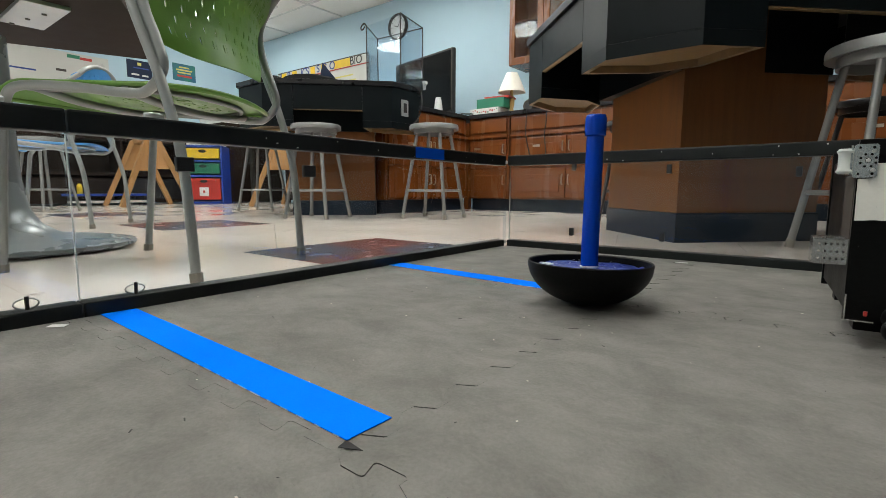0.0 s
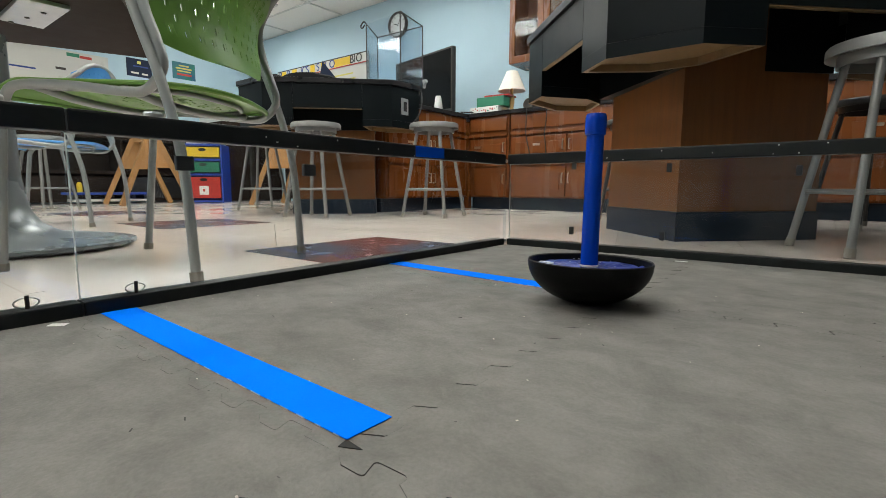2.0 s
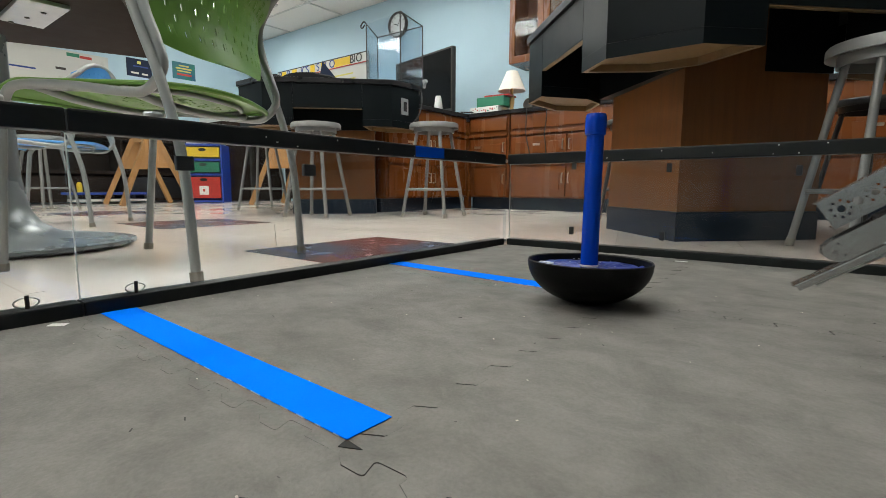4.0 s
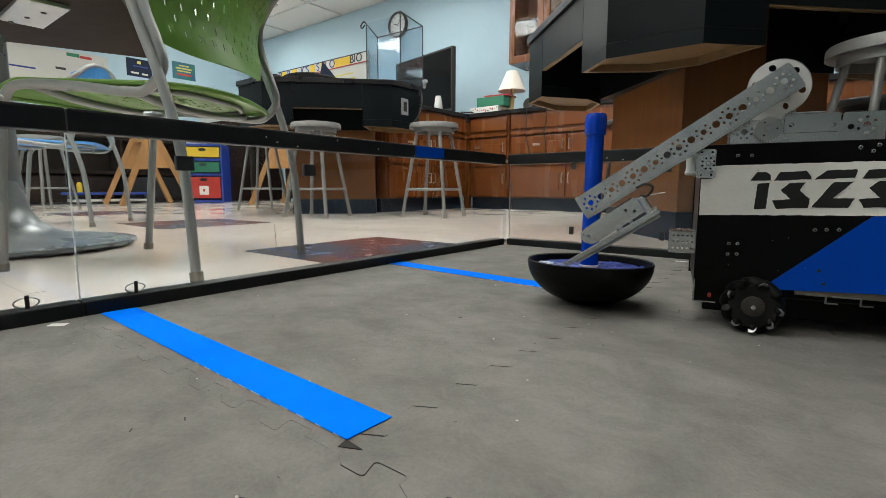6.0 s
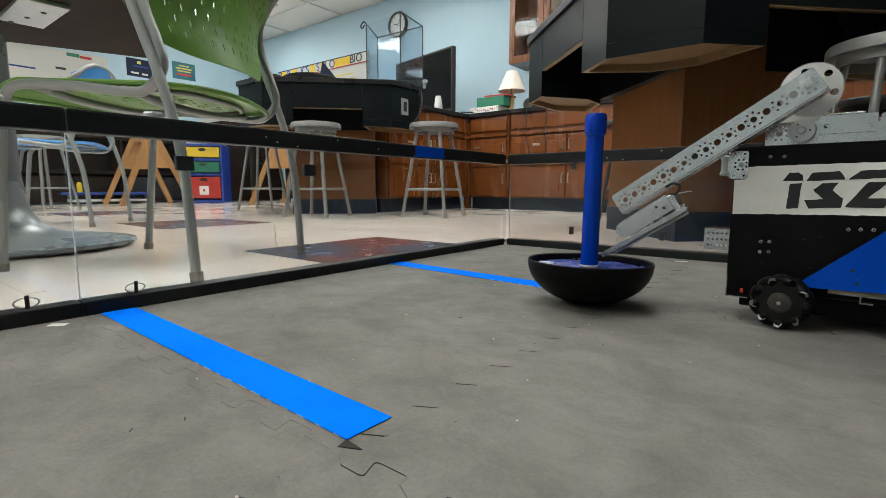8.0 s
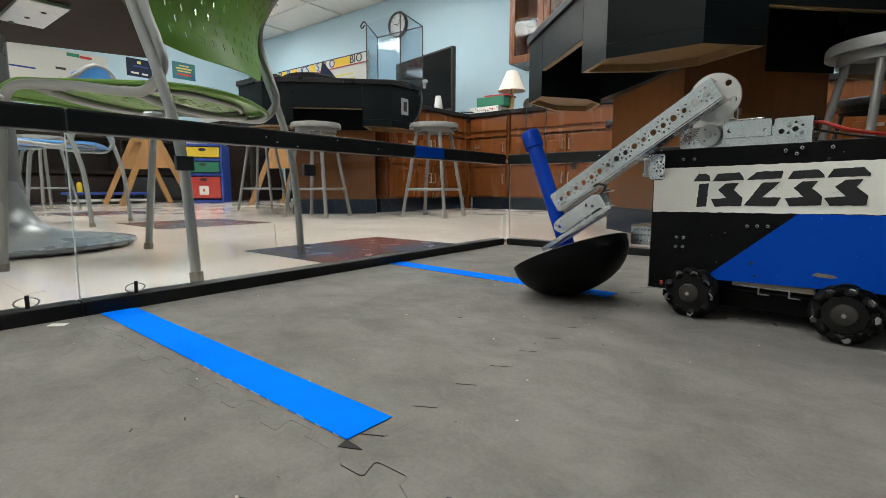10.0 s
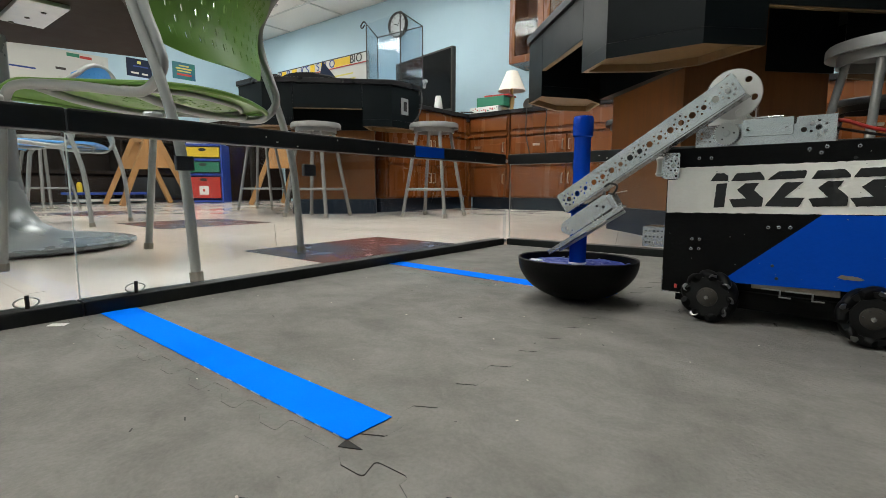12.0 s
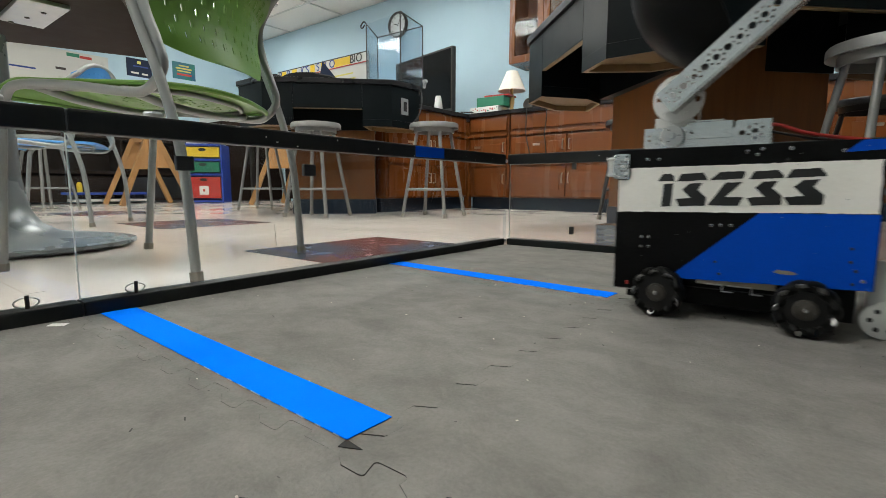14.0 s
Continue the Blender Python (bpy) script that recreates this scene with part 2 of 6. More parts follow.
def boxed(c, s, bevel=0.0, m=None):
    return box(bmesh.new(), c, s, bevel, m)


def prism(bm, poly, z0, z1, bevel=0.0, m=None):
    vs = [[bm.verts.new((m @ Vector((x, y, z))) if m else (x, y, z)) for x, y in poly] for z in (z0, z1)]
    n = len(poly)
    es = []
    bm.faces.new(vs[0][::-1])
    top = bm.faces.new(vs[1])
    for i in range(n):
        bm.faces.new((vs[0][i], vs[0][(i + 1) % n], vs[1][(i + 1) % n], vs[1][i]))
    if bevel:
        bmesh.ops.bevel(bm, geom=list(top.edges), offset=bevel, segments=2, profile=0.6, affect="EDGES")
    return bm


def smooth_path(pts, steps=6):
    """Catmull-Rom through the points."""
    p = [Vector(q) for q in pts]
    p = [2 * p[0] - p[1]] + p + [2 * p[-1] - p[-2]]
    out = []
    for i in range(1, len(p) - 2):
        a, b, c, d = p[i - 1:i + 3]
        for k in range(steps):
            t = k / steps
            out.append(0.5 * ((2 * b) + (c - a) * t + (2 * a - 5 * b + 4 * c - d) * t * t + (3 * b - a - 3 * c + d) * t ** 3))
    out.append(p[-2])
    return out


def tube(bm, pts, r, seg=12, smooth=0, m=None, taper=None):
    path = smooth_path(pts, smooth) if smooth else [Vector(q) for q in pts]
    rings, side = [], None
    for i, q in enumerate(path):
        d = (path[min(i + 1, len(path) - 1)] - path[max(i - 1, 0)]).normalized()
        if side is None:
            side = d.orthogonal().normalized()
        side = (side - d * side.dot(d)).normalized()
        up = d.cross(side)
        rr = r if taper is None else r + (taper - r) * i / (len(path) - 1)
        ring = []
        for k in range(seg):
            a = 2 * math.pi * k / seg
            w = q + rr * (math.cos(a) * side + math.sin(a) * up)
            ring.append(bm.verts.new(m @ w if m else w))
        rings.append(ring)
    for a, b in zip(rings, rings[1:]):
        for k in range(seg):
            bm.faces.new((a[k], a[(k + 1) % seg], b[(k + 1) % seg], b[k]))
    bm.faces.new(rings[0][::-1])
    bm.faces.new(rings[-1])
    return bm


def lathe(bm, profile, seg=32, m=None):
    """Turn (r, z) pairs round z; r = 0 closes the end."""
    rings = []
    for r, z in profile:
        if r < 1e-6:
            v = Vector((0, 0, z))
            rings.append([bm.verts.new(m @ v if m else v)])
        else:
            ring = []
            for k in range(seg):
                a = 2 * math.pi * k / seg
                v = Vector((r * math.cos(a), r * math.sin(a), z))
                ring.append(bm.verts.new(m @ v if m else v))
            rings.append(ring)
    for a, b in zip(rings, rings[1:]):
        for k in range(seg):
            j = (k + 1) % seg
            if len(a) == 1 and len(b) == 1:
                continue
            if len(a) == 1:
                bm.faces.new((a[0], b[j], b[k]))
            elif len(b) == 1:
                bm.faces.new((a[k], a[j], b[0]))
            else:
                bm.faces.new((a[k], a[j], b[j], b[k]))
    return bm


def drilled(bm, poly, holes, thick, m):
    """A flat plate in the xz plane with real round holes (x, z, r), its front at y = 0 and its back at y = thick."""
    pts, edges = [], []

    def loop(ring):
        k0, n = len(pts), len(ring)
        pts.extend(Vector(q) for q in ring)
        edges.extend((k0 + k, k0 + (k + 1) % n) for k in range(n))
    loop(poly)
    for x, z, r in holes:
        n = 14 if r > 0.003 else 8
        loop([(x + r * math.cos(2 * math.pi * k / n), z + r * math.sin(2 * math.pi * k / n)) for k in range(n)])
    vs, _, faces, _, _, _ = geometry.delaunay_2d_cdt(pts, edges, [], 0, 1e-7)

    def solid(c):
        if any((c.x - x) ** 2 + (c.y - z) ** 2 < (0.97 * r) ** 2 for x, z, r in holes):
            return False
        inside, n = False, len(poly)
        for k in range(n):
            (ax, ay), (bx, by) = poly[k], poly[(k + 1) % n]
            if (ay > c.y) != (by > c.y) and c.x < (bx - ax) * (c.y - ay) / (by - ay) + ax:
                inside = not inside
        return inside
    keep = [f for f in faces if solid(sum((vs[k] for k in f), Vector((0, 0))) / len(f))]
    use = collections.Counter()
    for f in keep:
        for k in range(len(f)):
            use[tuple(sorted((f[k], f[(k + 1) % len(f)])))] += 1
    lay = [[bm.verts.new(m @ Vector((v.x, y, v.y))) for v in vs] for y in (0, thick)]
    for f in keep:
        bm.faces.new([lay[0][k] for k in f])
        bm.faces.new([lay[1][k] for k in f][::-1])
    for (a, b), c in use.items():
        if c == 1:
            bm.faces.new((lay[0][a], lay[0][b], lay[1][b], lay[1][a]))
    for ring in lay:
        for v in ring:
            if not v.link_faces:
                bm.verts.remove(v)
    return bm


def bar(x0, x1, z0, z1, c=0.002):
    """A rectangle with cut corners."""
    return [(x0 + c, z0), (x1 - c, z0), (x1, z0 + c), (x1, z1 - c), (x1 - c, z1), (x0 + c, z1), (x0, z1 - c), (x0, z0 + c)]


def rosette(x, z, core=0.0040, ring=0.0095, small=0.0017, n=8):
    return [(x, z, core)] + [(x + ring * math.cos(2 * math.pi * (k + 0.5) / n), z + ring * math.sin(2 * math.pi * (k + 0.5) / n), small) for k in range(n)]


def ragged(poly, step, amp, seed):
    """The outline cut into short steps and roughened, like hand-brushed paint."""
    rng = random.Random(seed)
    out = []
    for (ax, ay), (bx, by) in zip(poly, poly[1:] + poly[:1]):
        n = max(1, int(math.hypot(bx - ax, by - ay) / step))
        for k in range(n):
            t = k / n
            out.append((ax + (bx - ax) * t + rng.uniform(-amp, amp), ay + (by - ay) * t + rng.uniform(-amp, amp)))
    return out


def shell(bm, f, nu, nv, hole=None):
    """A surface f(u, v) of nu by nv cells; hole(i, j) gives a slot's half sizes in the cell's space, or None."""
    for i in range(nu):
        for j in range(nv):
            u0, u1, v0, v1 = i / nu, (i + 1) / nu, j / nv, (j + 1) / nv
            h = hole(i, j) if hole else None
            if not h:
                bm.faces.new([bm.verts.new(f(a, b)) for a, b in ((u0, v0), (u1, v0), (u1, v1), (u0, v1))])
                continue
            um, vm = (u0 + u1) / 2, (v0 + v1) / 2
            out = [(u1, vm), (u1, v1), (um, v1), (u0, v1), (u0, vm), (u0, v0), (um, v0), (u1, v0)]
            inn = [(um + h[0] * (u1 - u0) * math.cos(k * math.pi / 4), vm + h[1] * (v1 - v0) * math.sin(k * math.pi / 4)) for k in range(8)]
            vo, vi = [bm.verts.new(f(*q)) for q in out], [bm.verts.new(f(*q)) for q in inn]
            for k in range(8):
                bm.faces.new((vo[k], vo[(k + 1) % 8], vi[(k + 1) % 8], vi[k]))
    bmesh.ops.remove_doubles(bm, verts=bm.verts, dist=1e-5)
    return bm


def thicken(ob, t):
    md = ob.modifiers.new("thickness", "SOLIDIFY")
    md.thickness, md.offset = t, 0
    es = ob.modifiers.new("crisp_edges", "EDGE_SPLIT")
    es.split_angle = radians(58)
    return ob


def letters(name, body, size, mat, m, parent, depth=0.002):
    cu = bpy.data.curves.new(name, "FONT")
    cu.body, cu.size, cu.extrude = body, size, depth
    cu.align_x, cu.align_y = "CENTER", "CENTER"
    tmp = bpy.data.objects.new("letters_source", cu)
    me = bpy.data.meshes.new_from_object(tmp)
    bpy.data.objects.remove(tmp)
    me.materials.clear()
    me.materials.append(mat)
    ob = new(name, me)
    ob.matrix_basis = m
    ob.parent = parent
    return ob


# ---- room shell ----
def room():
    def slab(name, c, s, mat, label, cat):
        ob = part(name, boxed(c, s), mat)
        return tagged(ob, label, cat, kind="structure")
    cx, cy = (WALL_W + WALL_E) / 2, (WALL_N + WALL_S) / 2
    lx, ly, h = WALL_E - WALL_W, WALL_N - WALL_S, CEIL - FLOOR
    slab("floor", (cx, cy, FLOOR - 0.05), (lx + 0.4, ly + 0.4, 0.1), M_FLOOR, "polished cream vinyl tile floor with coloured accent tiles", "floor")
    slab("wall_north", (cx, WALL_N + 0.1, FLOOR + h / 2), (lx + 0.4, 0.2, h), M_WALL, "light blue painted classroom wall behind the cabinets", "wall")
    slab("wall_south", (cx, WALL_S - 0.1, FLOOR + h / 2), (lx + 0.4, 0.2, h), M_WALL_PLAIN, "pale blue painted classroom wall", "wall")
    slab("wall_west", (WALL_W - 0.1, cy, FLOOR + h / 2), (0.2, ly, h), M_WALL, "light blue painted wall with posters and whiteboard", "wall")
    slab("wall_east", (WALL_E + 0.1, cy, FLOOR + h / 2), (0.2, ly, h), M_WALL_PLAIN, "pale blue painted classroom wall", "wall")
    # suspended ceiling: tiles and grid in one mesh
    bm = boxed((cx, cy, CEIL + 0.06), (lx + 0.4, ly + 0.4, 0.1))
    x = WALL_W
    while x < WALL_E:
        box(bm, (x, cy, CEIL + 0.004), (0.024, ly, 0.012), mat_index=1)
        x += 1.22
    y = WALL_S
    while y < WALL_N:
        box(bm, (cx, y, CEIL + 0.005), (lx, 0.024, 0.012), mat_index=1)
        y += 0.61
    tagged(part("ceiling", bm, [M_CEIL, M_GRID]), "white suspended tile ceiling with thin grid", "ceiling", kind="structure")


def ceiling_light():
    r = root("ceiling_light", pose(0, 0, CEIL), "white recessed fluorescent ceiling light with glowing diffuser", "ceiling light", "ceiling lights")
    bm = bmesh.new()
    for c, s in (((0, 0.30, -0.012), (1.2, 0.03, 0.024)), ((0, -0.30, -0.012), (1.2, 0.03, 0.024)),
                 ((0.585, 0, -0.012), (0.03, 0.57, 0.024)), ((-0.585, 0, -0.012), (0.03, 0.57, 0.024))):
        box(bm, c, s, 0.003)
    part("frame", bm, M_GRID, r)
    part("diffuser", boxed((0, 0, -0.010), (1.138, 0.568, 0.012)), M_GLOW, r, "glowing white diffuser")
    first = True
    for x in (-5.4, -2.6, -0.1):
        for y in (-3.6, -1.5, 0.6, 2.0):
            if (x, y) == (-5.4, 0.6):
                continue
            # the north-west one is an unseen light, added there to brighten the far corner
            m = pose(-5.6, 2.2, CEIL) if x < -5 and y > 1 else pose(x, y, CEIL)
            if first:
                r.matrix_basis = m
                first = False
            else:
                copy_thing(r, m)


# ---- science benches: a square table with cut corners over a diamond pedestal ----
TOP_Z, BOX_Z, KNEE_Z = 0.940, 0.64, 0.765


def inset(poly, d):
    """A counter-clockwise outline moved inwards by d."""
    out, n = [], len(poly)
    for i in range(n):
        p, q, r = (Vector(poly[(i + k) % n]) for k in (-1, 0, 1))
        a, b = (q - p).normalized(), (r - q).normalized()
        na, nb = Vector((-a.y, a.x)), Vector((-b.y, b.x))
        out.append(tuple(q + (na + nb) * d / (1 + na.dot(nb))))
    return out


def science_bench(name, cx, cy, label, dx=0.0):
    r = root(name, pose(cx, cy, FLOOR), label, "lab bench", "science benches")
    z0 = -FLOOR
    H, S = 0.80, 0.152
    octo = [(-S, -H), (S, -H), (H, -S), (H, S), (S, H), (-S, H), (-H, S), (-H, -S)]
    # worktop
    k = 1.022
    part("worktop", prism(bmesh.new(), [(x * k, y * k) for x, y in octo], TOP_Z + z0, TOP_Z + z0 + 0.034, 0.004), M_TOPBLACK, r, "black resin worktop")
    # apron: eight panels down to knee height
    t = 0.02
    for i in range(8):
        a, b = Vector((*octo[i], 0)), Vector((*octo[(i + 1) % 8], 0))
        d = (b - a).normalized()
        n = Vector((d.y, -d.x, 0))
        mid = (a + b) / 2 - n * (t / 2)
        m = Matrix.Translation(mid) @ Matrix.Rotation(math.atan2(d.y, d.x), 4, "Z")
        ln = (b - a).length
        if i % 2 == 0:
            continue
        part("apron", boxed((0, 0, (KNEE_Z + TOP_Z) / 2 + z0), (ln - 0.428, t, TOP_Z - KNEE_Z - 0.002), 0.001, m), M_BLACK, r, "black laminate apron panel")
        part("apron_edge", boxed((0, 0.001, KNEE_Z + z0 - 0.003), (ln - 0.43, t, 0.004), 0, m), M_PLY, r, "raw wood lower edge")
    # four corner boxes with open plywood undersides
    c = 0.212 * 0.7071
    for q in range(4):
        rot = Matrix.Rotation(q * math.pi / 2, 4, "Z")
        poly = [(-S, -H), (S, -H), (S + c, -H + c), (0.09, -0.50), (-0.09, -0.50), (-S - c, -H + c)]
        bm = prism(bmesh.new(), poly, BOX_Z + z0 + 0.050, TOP_Z + z0 - 0.001, 0, rot)
        part("corner_box", bm, M_BLACK, r, "black laminate corner box", None)
        inner = inset(poly, 0.019)
        bm = bmesh.new()
        rings = [[bm.verts.new(rot @ Vector((x, y, z))) for x, y in pl] for pl, z in ((poly, BOX_Z + z0 + 0.0495), (poly, BOX_Z + z0), (inner, BOX_Z + z0), (inner, BOX_Z + z0 + 0.0495))]
        for k, (lo, hi) in enumerate(zip(rings, rings[1:])):
            for i in range(len(poly)):
                j = (i + 1) % len(poly)
                f = bm.faces.new((lo[i], lo[j], hi[j], hi[i]))
                f.material_index = 0 if k == 0 else 1
        part("box_skirt", bm, [M_BLACK, M_PLY], r, "box skirt with raw plywood edge")
        bm = prism(bmesh.new(), inset(poly, 0.021), BOX_Z + z0 + 0.026, BOX_Z + z0 + 0.049, 0, rot)
        part("box_bottom", bm, M_PLY, r, "raw plywood underside")
    # socket plate on the east corner box
    pl = part("outlet", boxed((H + 0.004, -0.015, 0.80 + z0), (0.008, 0.075, 0.12), 0.003), M_STEEL, r, "steel socket plate")
    part("socket", boxed((H + 0.0095, -0.015, 0.80 + z0), (0.005, 0.032, 0.07), 0.001), M_DARKPLASTIC, pl)
    # pedestal
    K = 0.46
    dia = [(0, -K), (K, 0), (0, K), (-K, 0)]
    part("pedestal", prism(bmesh.new(), [(dx, -K), (K, 0), (dx, K), (2 * dx - K, 0)], 0.118, TOP_Z + z0 - 0.02), M_BENCHWOOD, r, "brown wood veneer pedestal")
    kb = K + 0.008
    part("base_trim", prism(bmesh.new(), [(dx, -kb), (kb, 0), (dx, kb), (2 * dx - kb, 0)], 0, 0.117, 0.006), M_BASE, r, "navy vinyl base trim")
    part("inner_box", prism(bmesh.new(), [(x * 1.03, y * 1.03) for x, y in dia], 0.648 + z0, TOP_Z + z0 - 0.003), M_BLACK, r, "black under-top carcass")
    return r


# ---- base cabinets along the north wall ----
CAB_FACE, CAB_TOP = 2.69, 0.93


def drawer_pull(bm, c, w, along=(1, 0, 0), out=(0, -1, 0)):
    a, o, c = Vector(along), Vector(out), Vector(c)
    tube(bm, [c - a * w / 2, c - a * w / 2 + o * 0.022, c + a * w / 2 + o * 0.022, c + a * w / 2], 0.005, 8)
    return bm


def base_cabinet(w, label, doors=2):
    """One unit, its face at y = 0 looking to -y, centred on x: a wide drawer, a pull-out board and two tiers of doors."""
    r = root("base_cabinet", pose(0, 0, 0), label, "cabinet", "cabinets along the wall")
    z0, zt = 0.118, CAB_TOP - FLOOR - 0.035
    part("body", boxed((0, 0.30, (z0 + zt) / 2), (w - 0.006, 0.58, zt - z0), 0.002), M_CABWOOD, r)
    part("toe_kick", boxed((0, 0.33, 0.058), (w - 0.004, 0.52, 0.116), 0.002), M_BASE, r, "navy vinyl toe kick")
    part("drawer", boxed((0, -0.002, 0.825), (w - 0.05, 0.022, 0.125), 0.006), M_CABWOOD, r)
    b = part("pull_out_board", boxed((0, -0.006, 0.722), (w - 0.03, 0.030, 0.030), 0.004), M_CABWOOD, r)
    half = (w - 0.04) / doors
    for k in range(doors):
        xc = -w / 2 + 0.02 + half * (k + 0.5)
        side = 0.5 if k == 0 else -0.5
        for zc, h, pz in ((0.555, 0.27, 0.60), (0.27, 0.27, 0.30)):
            d = part("door", boxed((xc, -0.002, zc), (half - 0.010, 0.022, h), 0.006), M_CABWOOD, r)
            part("panel", boxed((xc, -0.015, zc), (half - 0.12, 0.010, h - 0.11), 0.004), M_CABWOOD, d)
            part("pull", drawer_pull(bmesh.new(), (xc + side * (half - 0.06), -0.013, pz), 0.085, (0, 0, 1)), M_BRASS, d, "satin metal pull")
    lp = part("label_holder", boxed((-w / 4, -0.018, 0.610), (0.075, 0.006, 0.022), 0.002), M_BRASS, r, "small bright label holder")
    return r


def north_cabinets():
    first = base_cabinet(1.17, "cherry wood base cabinet with drawer and doors")
    first.matrix_basis = pose(-0.985, CAB_FACE, FLOOR)
    for x in (0.19, 1.365, 2.54):
        copy_thing(first, pose(x, CAB_FACE, FLOOR))
    narrow = base_cabinet(0.47, "narrow cherry wood base cabinet beside the corner", 1)
    narrow.matrix_basis = pose(-1.812, CAB_FACE, FLOOR)
    # peninsula unit turned to the east, behind the far bench
    copy_thing(first, pose(-2.07, 2.10, FLOOR, 0, 0, 90))
    bm = bmesh.new()
    prism(bm, [(-2.70, 1.50), (-2.045, 1.50), (-2.045, CAB_FACE - 0.03), (3.3, CAB_FACE - 0.03), (3.3, WALL_N - 0.002), (-2.70, WALL_N - 0.002)], CAB_TOP - 0.034, CAB_TOP, 0.004)
    fl = part("corner_filler", boxed((0, 0, 0), (0.06, 0.05, 0.872), 0.002), M_CABWOOD, None, m=pose(-2.075, CAB_FACE + 0.022, FLOOR + 0.438))
    tagged(fl, "cherry wood filler strip in the cabinet corner", "trim", kind="structure")
    tagged(part("countertop", bm, M_TOPBLACK), "black resin countertop along the wall cabinets", "countertop")
    sp = part("backsplash", boxed((0.32, WALL_N - 0.012, CAB_TOP + 0.052), (5.9, 0.02, 0.10), 0.003), M_TOPBLACK)
    tagged(sp, "low black backsplash behind the countertop", "trim", kind="structure")


def upper_cabinet(x, w):
    r = root("wall_cabinet", pose(x, WALL_N, 1.42), "cherry wood wall cabinet with glass door", "cabinet", "wall cabinets")
    dp, h = 0.34, 1.0
    bm = bmesh.new()
    for c, s in (((-w / 2 + 0.01, -dp / 2, h / 2), (0.02, dp, h)), ((w / 2 - 0.01, -dp / 2, h / 2), (0.02, dp, h)),
                 ((0, -dp / 2, 0.01), (w - 0.04, dp, 0.02)), ((0, -dp / 2, h - 0.01), (w - 0.04, dp, 0.02)), ((0, -0.01, h / 2), (w - 0.04, 0.015, h - 0.04))):
        box(bm, c, s)
    part("body", bm, M_CABWOOD, r)
    part("shelf", boxed((0, -dp / 2, 0.42), (w - 0.045, dp - 0.05, 0.018)), M_CABWOOD, r)
    for s in (-1, 1):
        ww = w / 2 - 0.004
        bm = bmesh.new()
        for c, sz in (((-ww / 2 + 0.03, 0, h / 2), (0.06, 0.02, h)), ((ww / 2 - 0.03, 0, h / 2), (0.06, 0.02, h)),
                      ((0, 0, 0.035), (ww - 0.12, 0.02, 0.07)), ((0, 0, h - 0.035), (ww - 0.12, 0.02, 0.07))):
            box(bm, c, sz, 0.003)
        d = part("door", bm, M_CABWOOD, r, m=pose(s * w / 4, -dp - 0.012, 0))
        g = part("pane", boxed((0, 0, h / 2), (ww - 0.12, 0.004, h - 0.14)), M_GLASS, d, "clear glass pane")
        g.visible_shadow = False
        part("pull", drawer_pull(bmesh.new(), (-s * (ww / 2 - 0.03), -0.01, 0.12), 0.08, (0, 0, 1)), M_BRASS, d)
    return r


def cabinet_vase():
    bm = lathe(bmesh.new(), [(0, 0), (0.05, 0), (0.065, 0.03), (0.06, 0.12), (0.035, 0.19), (0.045, 0.23), (0.04, 0.23), (0.03, 0.19), (0, 0.18)], 20)
    ob = part("jug", bm, M_WHITE, None, m=pose(-1.50, WALL_N - 0.17, 1.44 + 0.0), smooth=True)
    tagged(ob, "pale grey jug standing in the wall cabinet", "jug")


# ---- stools ----
def stool(mat=None, label="grey steel lab stool with round seat"):
    M = mat or M_STOOL
    r = root("lab_stool", pose(0, 0, 0), label, "stool", "lab stools")
    prof = [(0, 0.632), (0.165, 0.632), (0.176, 0.628), (0.176, 0.655), (0.170, 0.664), (0.15, 0.667), (0, 0.664)]
    part("seat", lathe(bmesh.new(), prof, 36), M, r, smooth=True)
    for q in range(4):
        a = radians(45 + 90 * q)
        c, s = math.cos(a), math.sin(a)
        lg = part("leg", tube(bmesh.new(), [(0.120 * c, 0.120 * s, 0.633), (0.235 * c, 0.235 * s, 0.02)], 0.0125, 12), M, r, smooth=True)
        part("rubber_foot", tube(bmesh.new(), [(0.2335 * c, 0.2335 * s, 0.03), (0.239 * c, 0.239 * s, 0.0)], 0.0155, 12), M_RUBBER, lg)
    R = 0.202
    pts = [(R * math.cos(radians(45 + 90 * q)), R * math.sin(radians(45 + 90 * q)), 0.20) for q in range(4)]
    for q in range(4):
        part("stretcher", tube(bmesh.new(), [pts[q], pts[(q + 1) % 4]], 0.009, 8), M, r, smooth=True)
    part("seat_ring", lathe(bmesh.new(), [(0.135, 0.60), (0.145, 0.60), (0.145, 0.632), (0.135, 0.632), (0.135, 0.60)], 32), M, r, smooth=True)
    return r


def stools():
    s = stool()
    s.matrix_basis = pose(-2.06, 0.80, FLOOR, 0, 0, 20)
    for x, y, a in ((-1.395, 1.325, 12), (-3.394, 1.193, 30), (0.998, 0.672, 29), (-3.30, 1.92, 5), (-4.765, -0.157, 25)):
        copy_thing(s, pose(x, y, FLOOR, 0, 0, a))
    # stools behind the bench: their shade is put into the material colour
    d = stool(M_STOOLSHADE, "grey steel lab stool with shade put into a darker colour")
    d.matrix_basis = pose(-0.20, 1.98, FLOOR, 0, 0, 10)
    copy_thing(d, pose(1.02, 1.95, FLOOR, 0, 0, 40))


